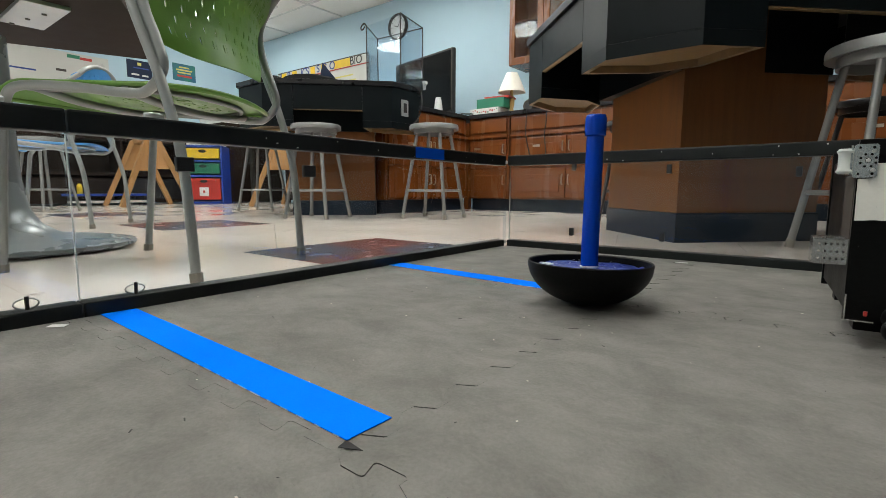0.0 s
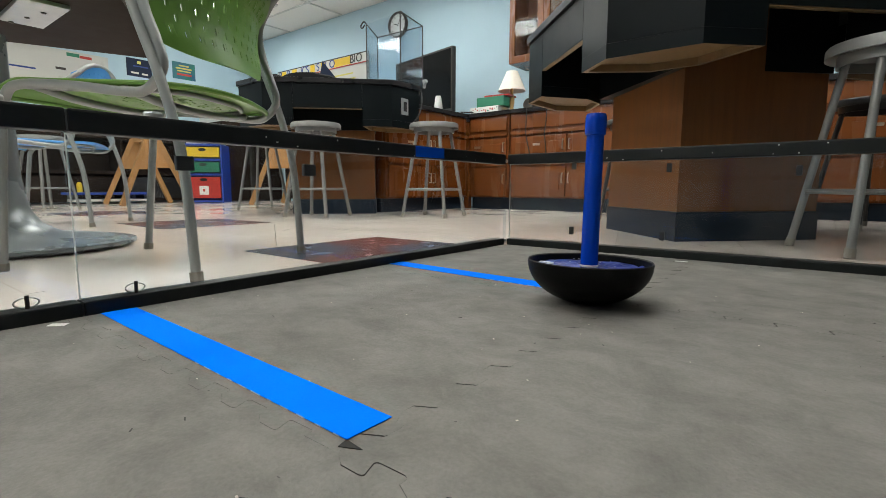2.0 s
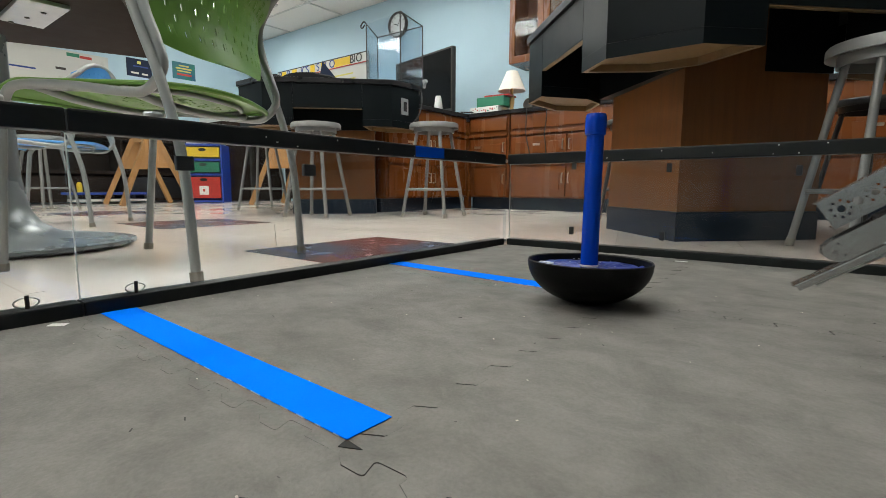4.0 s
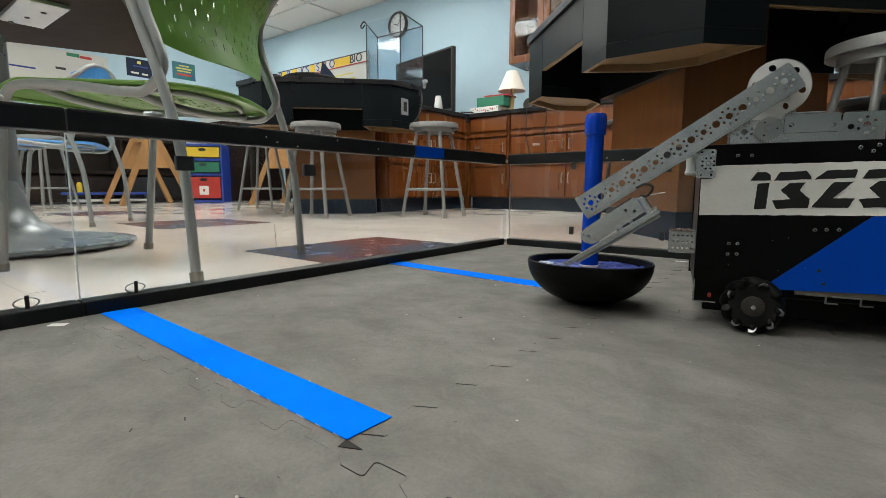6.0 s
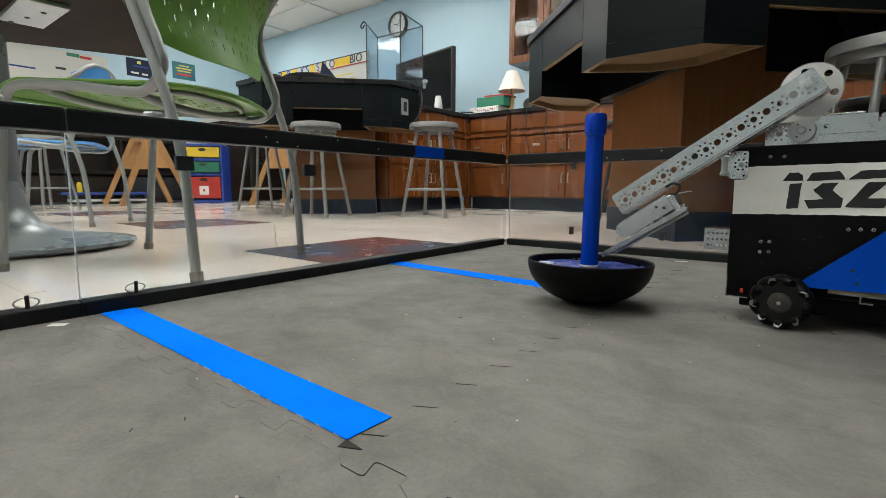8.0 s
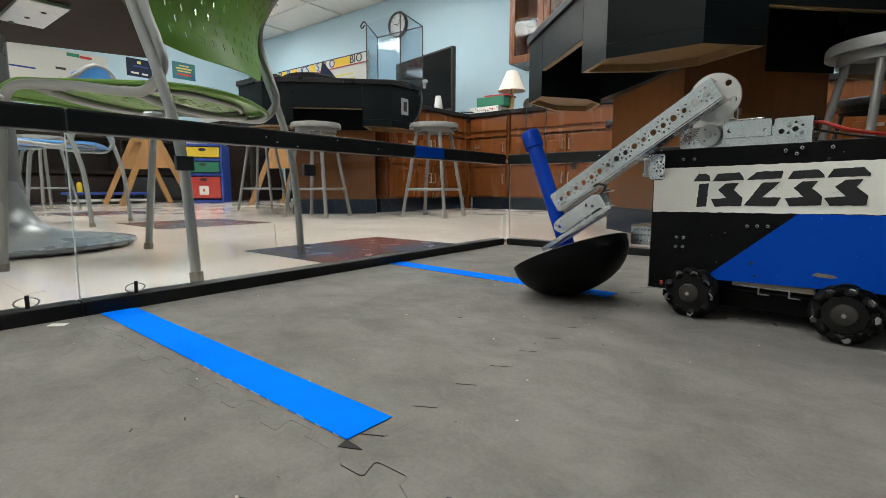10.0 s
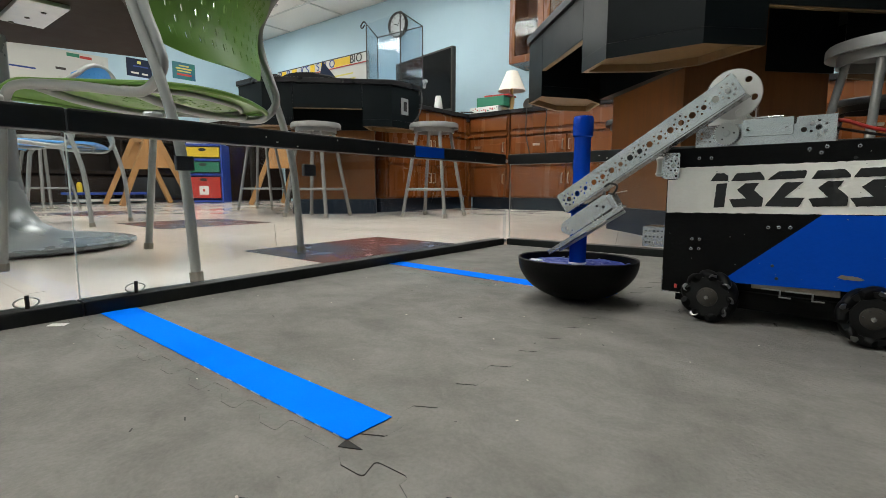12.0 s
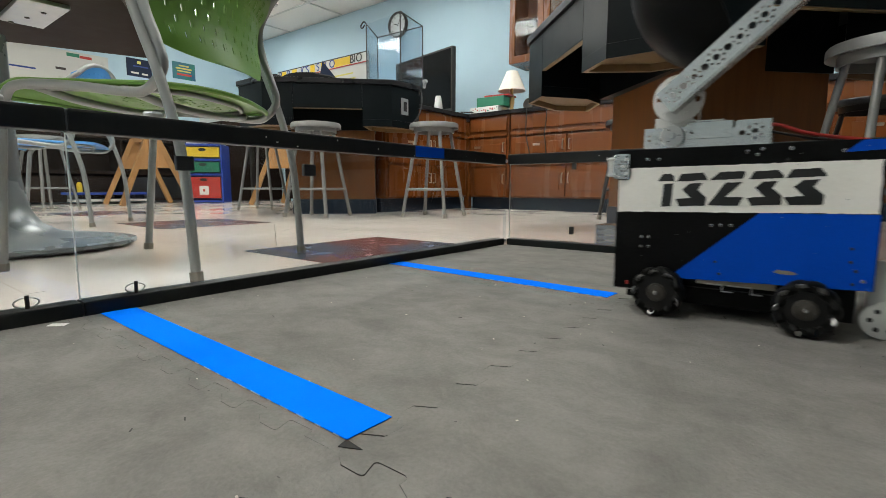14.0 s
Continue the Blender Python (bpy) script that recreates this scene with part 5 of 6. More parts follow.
    arm = part("arm", drilled(bmesh.new(), bar(x0, x1, -hw, hw, 0.001), holes, 0.0022, pose(0, yp, 0)), M_ALU, r, "perforated aluminium channel arm", pose(*PIVOT))
    fl = [(-0.274 + 0.0111 * k, 0.0135 + q, 0.0027) for k in range(26) for q in (-0.0065, 0.0065)]
    for z in (-hw, hw + 0.0022):
        part("arm_flange", drilled(bmesh.new(), bar(x0, x1, 0.0, 0.026, 0.001), fl, 0.0022, pose(0, yp + 0.0022, z, -90)), M_ALU, arm, "perforated channel flange")
    gh = [(0.0255 * math.cos(radians(60 * k + 15)), 0.0255 * math.sin(radians(60 * k + 15)), 0.0046) for k in range(6)]
    teeth, gr = [], 0.0348
    for k in range(84):
        for da, rr in ((0.0, gr - 0.0015), (0.25, gr - 0.0015), (0.45, gr), (0.75, gr), (0.95, gr - 0.0015)):
            t = 2 * math.pi * (k + da) / 84
            teeth.append((rr * math.cos(t), rr * math.sin(t)))
    part("gear", drilled(bmesh.new(), teeth, gh, 0.005, pose(0, 0.0005, 0)), M_GEAR, arm, "large pale toothed gear")
    part("pivot_hub", lathe(bmesh.new(), [(0, 0.003), (0.0032, 0.003), (0.0038, 0.002), (0.0038, 0), (0, 0)], 18, pose(0.0, yp - 0.0001, 0.0, 90)), M_STEEL, arm, smooth=True)
    blade = [(-0.3070, -0.0370), (-0.3050, -0.0440), (-0.2980, -0.0520), (-0.2900, -0.0535), (-0.2120, -0.0500), (-0.2100, -0.0290), (-0.2160, -0.0255), (-0.2940, -0.0270), (-0.3030, -0.0300)]
    holes = [(-0.2960, -0.0400, 0.0030), (-0.2890, -0.0330, 0.0015), (-0.2900, -0.0470, 0.0015), (-0.3010, -0.0345, 0.0013), (-0.2330, -0.0350, 0.0022), (-0.2240, -0.0420, 0.0022)]
    cl = part("claw_mount", drilled(bmesh.new(), blade, holes, 0.0020, pose(0, yp + 0.001, 0)), M_ALU, arm, "aluminium claw side plate")
    part("claw_mount_far", drilled(bmesh.new(), blade, holes, 0.0020, pose(0, yp + 0.026, 0)), M_ALU, cl)
    part("servo", boxed((-0.232, yp + 0.014, -0.034), (0.030, 0.018, 0.022), 0.002), M_DARKPLASTIC, cl, "black servo")
    part("jaw_block", boxed((-0.2080, yp + 0.013, -0.0420), (0.010, 0.026, 0.026), 0.002), M_ALU, cl, "aluminium end block")
    part("jaw", drilled(bmesh.new(), bar(0.0, 0.152, 0.0, 0.026, 0.003), [(0.008 + 0.0092 * k, 0.0125 + q, 0.0023) for k in range(15) for q in (-0.0055, 0.0055)], 0.0018, pose(-0.3500, yp - 0.001, -0.0545, -90)), M_ALU, cl, "slotted aluminium jaw bar")
    part("jaw_lip", boxed((-0.272, yp - 0.001, -0.0585), (0.150, 0.0016, 0.0075), 0.0005), M_ALU, cl)
    part("jaw_rail", tube(bmesh.new(), [(-0.330, yp + 0.006, -0.0640), (-0.200, yp + 0.006, -0.0650)], 0.0022, 8), M_STEEL, cl, "thin steel jaw rod", smooth=True)
    for dx in (-0.2520, -0.2360, -0.2080, -0.2000):
        part("jaw_screw", lathe(bmesh.new(), [(0, -0.006), (0.0017, -0.006), (0.0017, 0.002), (0.0030, 0.002), (0.0030, 0.005), (0, 0.005)], 8, pose(dx, yp + 0.004, -0.0555)), M_STEEL, cl)
    part("servo_cable", tube(bmesh.new(), [(-0.205, yp - 0.001, -0.016), (-0.193, yp - 0.006, -0.018), (-0.187, yp - 0.004, -0.027), (-0.198, yp - 0.002, -0.033), (-0.206, yp + 0.002, -0.028)], 0.0018, 8, 5), M_CABLE_K, cl, smooth=True)
    part("wire_end", tube(bmesh.new(), [(-0.198, yp - 0.001, -0.033), (-0.186, yp - 0.003, -0.038), (-0.178, yp - 0.004, -0.0415)], 0.0008, 6), M_STEEL, cl, "bare wire end")
    return r, arm, wheels


# ---- things on the far benches and walls ----
def television():
    r = root("television", pose(-2.679, 2.704, CAB_TOP, 0, 0, -12), "black flat television standing on the counter", "television")
    part("case", boxed((0, 0.02, 0.355), (1.0, 0.05, 0.645), 0.012), M_DARKPLASTIC, r)
    part("screen", boxed((0, -0.007, 0.362), (0.955, 0.004, 0.585), 0.001), M_SCREEN, r, "dark glossy screen")
    part("bezel_edge", box(boxed((0, -0.006, 0.668), (0.975, 0.004, 0.006), 0.001), (0.488, -0.006, 0.362), (0.006, 0.004, 0.600), 0.001), M_HUB, r, "thin shiny bezel edge")
    part("foot", boxed((0, 0.03, 0.012), (0.5, 0.22, 0.022), 0.005), M_DARKPLASTIC, r)
    part("neck", boxed((0, 0.04, 0.05), (0.12, 0.05, 0.08), 0.005), M_DARKPLASTIC, r)


def table_lamp():
    r = root("table_lamp", pose(-1.645, 2.84, CAB_TOP), "small wooden table lamp with cream cone shade", "lamp")
    part("stem", lathe(bmesh.new(), [(0, 0), (0.052, 0), (0.052, 0.012), (0.022, 0.022), (0.018, 0.05), (0.026, 0.09), (0.028, 0.13), (0.018, 0.17), (0.013, 0.19), (0.017, 0.21), (0.012, 0.23), (0.010, 0.30), (0, 0.30)], 24), M_TURNED, r, "turned wooden stem", smooth=True)
    part("shade", lathe(bmesh.new(), [(0.132, 0.205), (0.134, 0.205), (0.055, 0.39), (0.053, 0.39), (0.132, 0.205)], 40), M_SHADE, r, "cream fabric shade", smooth=True)
    part("finial", lathe(bmesh.new(), [(0, 0.30), (0.006, 0.30), (0.006, 0.40), (0, 0.41)], 10), M_BRASS, r)


def counter_clutter():
    def thing(name, bm, mat, m, label, cat, **k):
        return tagged(part(name, bm, mat, m=m), label, cat)
    b = thing("storage_box", boxed((0, 0, 0.045), (0.30, 0.20, 0.09), 0.004), M_DGREEN, pose(-1.80, 2.78, CAB_TOP + 0.056, 0, 0, 3), "green cardboard box stacked on a patterned box", "box")
    b2 = root("patterned_box", pose(-1.86, 2.77, CAB_TOP), "white box with red pattern on the countertop", "box")
    part("carton", boxed((0, 0, 0.028), (0.33, 0.20, 0.056), 0.003), M_WHITE, b2)
    rng = random.Random(8)
    for k in range(13):
        part("red_motif", boxed((-0.15 + 0.025 * k, -0.1008, 0.028 + rng.uniform(-0.014, 0.014)), (rng.uniform(0.008, 0.02), 0.0012, rng.uniform(0.006, 0.022)), 0, None), M_INKRED if k % 4 else M_DGREEN, b2)
    thing("red_folder", boxed((0, 0, 0.008), (0.26, 0.19, 0.016), 0.003), M_RED, pose(-1.75, 2.80, CAB_TOP + 0.148, 0, 0, 8), "red folder lying on the green box", "folder")
    thing("papers", boxed((0, 0, 0.006), (0.34, 0.22, 0.012), 0.001), M_PAPER, pose(-1.80, 2.95, CAB_TOP + 0.0005, 0, 0, -4), "sheaf of white papers on the countertop", "papers")
    r = root("air_freshener", pose(-2.135, 2.30, CAB_TOP), "white plastic dispenser standing on the countertop", "dispenser")
    part("body", lathe(bmesh.new(), [(0, 0), (0.036, 0), (0.042, 0.02), (0.030, 0.11), (0.024, 0.135), (0, 0.138)], 20), M_WHITE, r, smooth=True)
    r = root("speaker", pose(-1.47, 2.90, CAB_TOP), "black round speaker beside the lamp", "speaker")
    part("body", lathe(bmesh.new(), [(0, -0.05), (0.05, -0.05), (0.065, -0.03), (0.065, 0.03), (0.05, 0.05), (0, 0.05)], 24, pose(0, 0, 0.065, 90)), M_DARKPLASTIC, r, smooth=True)
    part("ring", lathe(bmesh.new(), [(0.03, 0.051), (0.045, 0.051), (0.045, 0.054), (0.03, 0.054)], 24, pose(0, 0, 0.065, 90)), M_HUB, r)
    bm = tube(bmesh.new(), [(-2.05, 2.55, CAB_TOP + 0.006), (-1.98, 2.68, CAB_TOP + 0.012), (-1.90, 2.72, CAB_TOP + 0.006), (-1.84, 2.75, CAB_TOP + 0.03), (-1.78, 2.90, CAB_TOP + 0.006)], 0.006, 8, 6)
    tagged(part("counter_cable", bm, M_CABLE_K, smooth=True), "black cable trailing along the countertop", "cable")
    bm = tube(bmesh.new(), [(-1.395, 3.285, 1.42), (-1.39, 3.28, 1.25), (-1.385, 3.28, 1.08), (-1.40, 3.26, 0.945)], 0.006, 8, 6)
    tagged(part("lamp_cord", bm, M_CABLE_K, smooth=True), "black cord hanging down the wall", "cable")


def hanging_cords():
    for pts in ([(-1.372, 2.64, 0.934), (-1.369, 2.640, 0.861), (-1.374, 2.645, 0.695), (-1.337, 2.65, 0.522), (-1.32, 2.65, 0.42)],
                [(-1.167, 2.64, 0.934), (-1.169, 2.640, 0.814), (-1.185, 2.645, 0.683), (-1.171, 2.65, 0.523), (-1.19, 2.65, 0.44)]):
        tagged(part("hanging_cord", tube(bmesh.new(), pts, 0.005, 8, 6), M_CABLE_K, smooth=True), "thin black cord hanging down over the cabinet", "cable", "hanging cords")


def wall_clock():
    r = root("wall_clock", pose(-3.575, WALL_N, 2.235, 90), "round wall clock with black rim and white face", "clock")
    part("rim", lathe(bmesh.new(), [(0.135, 0.0), (0.155, 0.0), (0.160, 0.03), (0.150, 0.045), (0.138, 0.04), (0.135, 0.0)], 40), M_DARKPLASTIC, r, smooth=True)
    f = part("face", lathe(bmesh.new(), [(0, 0.012), (0.137, 0.012), (0.137, 0.0), (0, 0)], 40), M_PAPER, r, "white clock face")
    for k in range(12):
        part("hour_mark", boxed((0, 0.115, 0.0135), (0.008, 0.026, 0.002), 0, pose(0, 0, 0, 0, 0, 30 * k)), M_INKBLACK, f)
    part("hour_hand", boxed((0, 0.035, 0.017), (0.009, 0.08, 0.003), 0, pose(0, 0, 0, 0, 0, 70)), M_INKBLACK, f)
    part("minute_hand", boxed((0, 0.05, 0.021), (0.006, 0.115, 0.003), 0, pose(0, 0, 0, 0, 0, -30)), M_INKBLACK, f)


def tank_frame():
    """Open clear box with black taped edges on the far bench."""
    r = root("clear_tank", pose(-1.84, 1.44, TOP_Z + 0.034), "clear acrylic tank with black taped edges", "tank")
    h = 0.475
    pts = [(-0.204, -0.148), (0.195, -0.192), (0.107, 0.159), (-0.380, 0.145)]
    for i in range(4):
        a, b = Vector(pts[i]), Vector(pts[(i + 1) % 4])
        part("corner_edge", tube(bmesh.new(), [(*a, 0), (*a, h)], 0.0045, 6), M_DARKPLASTIC, r)
        if i:
            part("rim_edge", tube(bmesh.new(), [(*a, h), (*b, h)], 0.0045, 6), M_DARKPLASTIC, r)
        d = (b - a)
        m = Matrix.Translation((*((a + b) / 2), h / 2)) @ Matrix.Rotation(math.atan2(d.y, d.x), 4, "Z")
        p = part("pane", boxed((0, 0, 0), (d.length - 0.006, 0.003, h - 0.01), 0, m), M_ACRYL, r, "clear acrylic pane")
        p.visible_shadow = False
    part("tape_loop", tube(bmesh.new(), [(-0.204, -0.148, h), (-0.225, -0.152, h + 0.02), (-0.262, -0.150, h - 0.004), (-0.252, -0.146, h - 0.022), (-0.222, -0.146, h - 0.002)], 0.006, 6, 5), M_DARKPLASTIC, r)


def bench_clutter():
    r = root("sail_model", pose(-2.50, 1.30, TOP_Z + 0.034, 0, 0, 38), "dark blue triangular sail standing on the bench", "model")
    part("sail", prism(bmesh.new(), [(-0.12, 0.0), (0.16, 0.0), (-0.06, 0.27)], -0.004, 0.004, 0, pose(0, 0, 0, 90)), M_POSTER, r)
    part("stand", boxed((0.02, 0, 0.006), (0.3, 0.08, 0.012), 0.002), M_DARKPLASTIC, r)
    for x, y, k, lab in ((-2.66, 1.22, 1.0, "black crumpled bag lying on the bench"), (-2.98, 1.02, 0.62, "dark soft pouch lying on the bench")):
        bm = bmesh.new()
        lathe(bm, [(0, 0), (0.25 * k, 0), (0.28 * k, 0.06), (0.25 * k, 0.125), (0.15 * k, 0.155), (0, 0.165)], 28, pose(0, 0, 0))
        for v in bm.verts:
            v.co += 0.03 * noise.noise_vector(v.co * 8)
            v.co.z = max(0.0005, v.co.z)
        ob = part("soft_bag", bm, M_BAG, m=pose(x, y, TOP_Z + 0.0345, 0, 0, 40), smooth=True)
        tagged(ob, lab, "bag")
    r = root("gas_tap", pose(-1.70, 1.58, TOP_Z + 0.034), "small chrome gas tap on the bench corner", "tap")
    part("stem", tube(bmesh.new(), [(0, 0, 0), (0, 0, 0.045)], 0.012, 12), M_STEEL, r, smooth=True)
    part("nozzle", tube(bmesh.new(), [(0, 0, 0.03), (0.05, -0.03, 0.04)], 0.009, 10), M_STEEL, r, smooth=True)
    part("handle", boxed((0, 0, 0.055), (0.04, 0.012, 0.02), 0.004), M_STEEL, r)
    bm = tube(bmesh.new(), [(-1.70, 1.54, TOP_Z + 0.02), (-1.675, 1.52, 0.85), (-1.67, 1.47, 0.74), (-1.70, 1.40, 0.66)], 0.005, 8, 6)
    tagged(part("bench_cord", bm, M_CABLE_K, smooth=True), "black cord hanging from the bench corner", "cable")


def wall_boards():
    # banner and whiteboard on the north wall
    r = root("whiteboard", pose(-5.15, WALL_N, 1.55), "long whiteboard with a lettered strip on top", "whiteboard")
    part("board", boxed((0, -0.012, 0.06), (2.06, 0.022, 0.62), 0.003), M_BOARD, r)
    part("strip", boxed((0, -0.018, 0.395), (2.06, 0.03, 0.115), 0.002), M_BOARD, r, "pale lettered strip")
    part("trim", boxed((0, -0.02, 0.458), (2.06, 0.034, 0.014), 0.002), M_HUB, r)
    part("trim", boxed((0, -0.02, 0.332), (2.06, 0.034, 0.012), 0.002), M_INKRED, r)
    for x, w in ((-0.88, 0.14), (-0.60, 0.12), (-0.15, 0.10), (0.10, 0.1), (0.52, 0.36)):
        part("yellow_card", boxed((x, -0.034, 0.395), (w, 0.004, 0.105), 0), M_INKYELLOW, r)
    for x, s in ((-0.95, "R"), (-0.74, "B"), (-0.42, "I"), (-0.35, "C"), (-0.27, "S"), (-0.02, "S"), (0.14, "B"), (0.30, "O"), (0.80, "BIO")):
        letters("letter", s, 0.155, M_INKBLUE if len(s) == 1 else M_INKBLACK, pose(x, -0.037, 0.395, 90), r)
    for k in range(4):
        part("pen_mark", boxed((0.45 + 0.05 * k, -0.0238, 0.22 - 0.07 * k), (0.55, 0.001, 0.02), 0), M_TAN, r, "faint yellow writing bar")
    # posters and whiteboard on the west wall
    p = root("poster", pose(WALL_W, 1.59, 1.90), "dark navy classroom poster with small pale lettering", "poster", "posters")
    part("sheet", boxed((0.004, 0, 0), (0.006, 0.33, 0.25), 0.001), M_POSTER, p)
    for y, z, w, h, mt in ((0.0, 0.075, 0.05, 0.04, M_TAN), (0.02, 0.02, 0.20, 0.018, M_INKBLUE), (-0.06, -0.075, 0.10, 0.024, M_BOARD), (0.07, -0.08, 0.08, 0.024, M_BOARD)):
        part("text_bar", boxed((0.0085, y, z), (0.002, w, h), 0), mt, p)
    p = root("poster", pose(WALL_W, 2.22, 1.97), "teal blue classroom poster with yellow lettering", "poster", "posters")
    part("sheet", boxed((0.004, 0, 0), (0.006, 0.34, 0.25), 0.001), M_TEAL, p)
    for y, z, w, h, mt in ((0.0, 0.075, 0.15, 0.020, M_TAN), (0.0, 0.035, 0.24, 0.022, M_TAN), (0.0, -0.005, 0.20, 0.020, M_TAN), (0.0, -0.055, 0.22, 0.030, M_INKRED)):
        part("text_bar", boxed((0.0085, y, z), (0.002, w, h), 0), mt, p)
    r = root("whiteboard", pose(WALL_W, 0.42, 1.70), "wide whiteboard on the far wall with blue line", "whiteboard")
    part("board", boxed((0.012, 0, 0), (0.022, 1.55, 0.52), 0.003), M_BOARD, r)
    part("tray", boxed((0.03, 0, -0.268), (0.06, 1.55, 0.02), 0.003), M_INKYELLOW, r)
    part("pen_line", boxed((0.0245, -0.27, -0.03), (0.001, 0.48, 0.020), 0), M_INKBLUE, r)
    part("note", boxed((0.0245, 0.375, 0.215), (0.001, 0.14, 0.045), 0), M_DGREEN, r)
    part("note", boxed((0.0245, 0.515, 0.205), (0.001, 0.135, 0.035), 0), M_INKRED, r)
    part("note", boxed((0.0245, 0.23, 0.02), (0.001, 0.11, 0.03), 0), M_HUB, r)


def drawer_tower():
    r = root("drawer_tower", pose(-6.08, 2.0, FLOOR, 0, 0, 47), "blue plastic tower with yellow green and red drawers", "drawers")
    w, d = 0.50, 0.40
    bm = bmesh.new()
    box(bm, (-w / 2 + 0.012, 0, 0.40), (0.024, d, 0.80), 0.004)
    box(bm, (w / 2 - 0.012, 0, 0.40), (0.024, d, 0.80), 0.004)
    for z in (0.02, 0.385, 0.59, 0.79):
        box(bm, (0, 0, z), (w - 0.05, d, 0.03), 0.004)
    box(bm, (0, d / 2 - 0.01, 0.4), (w - 0.05, 0.01, 0.78))
    part("frame", bm, M_BINBLUE, r, "blue plastic frame")
    for z, h, mt, nm in ((0.205, 0.31, M_RED, "red"), (0.487, 0.16, M_DGREEN, "green"), (0.69, 0.155, M_YELLOW, "yellow")):
        dr = part("drawer", boxed((0, -0.02, z), (w - 0.07, d - 0.02, h - 0.02), 0.012), mt, r, nm + " plastic drawer")
        # flat dark disc paints the shade of the hand opening
        part("grip", lathe(bmesh.new(), [(0, -0.002), (0.05, -0.002), (0.05, 0.002), (0, 0.002)], 20, pose(0, -d / 2 - 0.011, z + h / 2 - 0.045, 90) @ Matrix.Diagonal((1, 0.45, 1, 1))), M_HOLE, dr, "dark disc painted as the shade in a hand hole")
        part("lip", boxed((0, -d / 2 - 0.014, z + h / 2 - 0.016), (w - 0.06, 0.016, 0.016), 0.005), mt, dr)
    part("sticker", boxed((0.0, -d / 2 - 0.0115, 0.17), (0.12, 0.002, 0.12), 0.0005), M_PAPER, r, "white label sticker")
    part("sticker_mark", boxed((0.0, -d / 2 - 0.0135, 0.17), (0.028, 0.002, 0.035), 0.0005), M_INKRED, r)

    for x, ww, hh in ((-0.13, 0.22, 0.155), (0.12, 0.25, 0.135)):
        t = root("plastic_tub", pose(-6.08, 2.0, FLOOR + 0.806, 0, 0, 47) @ pose(x, 0, 0), "translucent white plastic tub on the drawer tower", "tub", "white tubs")
        part("body", boxed((0, 0, hh / 2), (ww - 0.02, 0.24, hh), 0.012), M_WHITE, t)
        part("lid", boxed((0, 0, hh + 0.009), (ww, 0.26, 0.018), 0.006), M_WHITE, t, "white clip lid")


def sawhorse(m):
    r = root("sawhorse", m, "light pine wooden sawhorse with splayed legs", "sawhorse", "sawhorses")
    part("beam", boxed((0, 0, 0.80), (0.85, 0.09, 0.05), 0.004), M_PINE, r)
    for s in (-1, 1):
        part("gusset", prism(bmesh.new(), [(-0.20, 0.44), (0.20, 0.44), (0.075, 0.79), (-0.075, 0.79)], -0.01, 0.01, 0, pose(0.36 * s, 0, 0, 90, 0, 90)), M_PINE, r)
        for t in (-1, 1):
            a, b = Vector((0.34 * s, 0.045 * t, 0.80)), Vector((0.42 * s, 0.37 * t, 0.0))
            d = (b - a)
            mm = Matrix.Translation((a + b) / 2) @ d.to_track_quat("Z", "Y").to_matrix().to_4x4()
            part("leg", boxed((0, 0, 0), (0.038, 0.058, d.length), 0.004, mm), M_PINE, r)


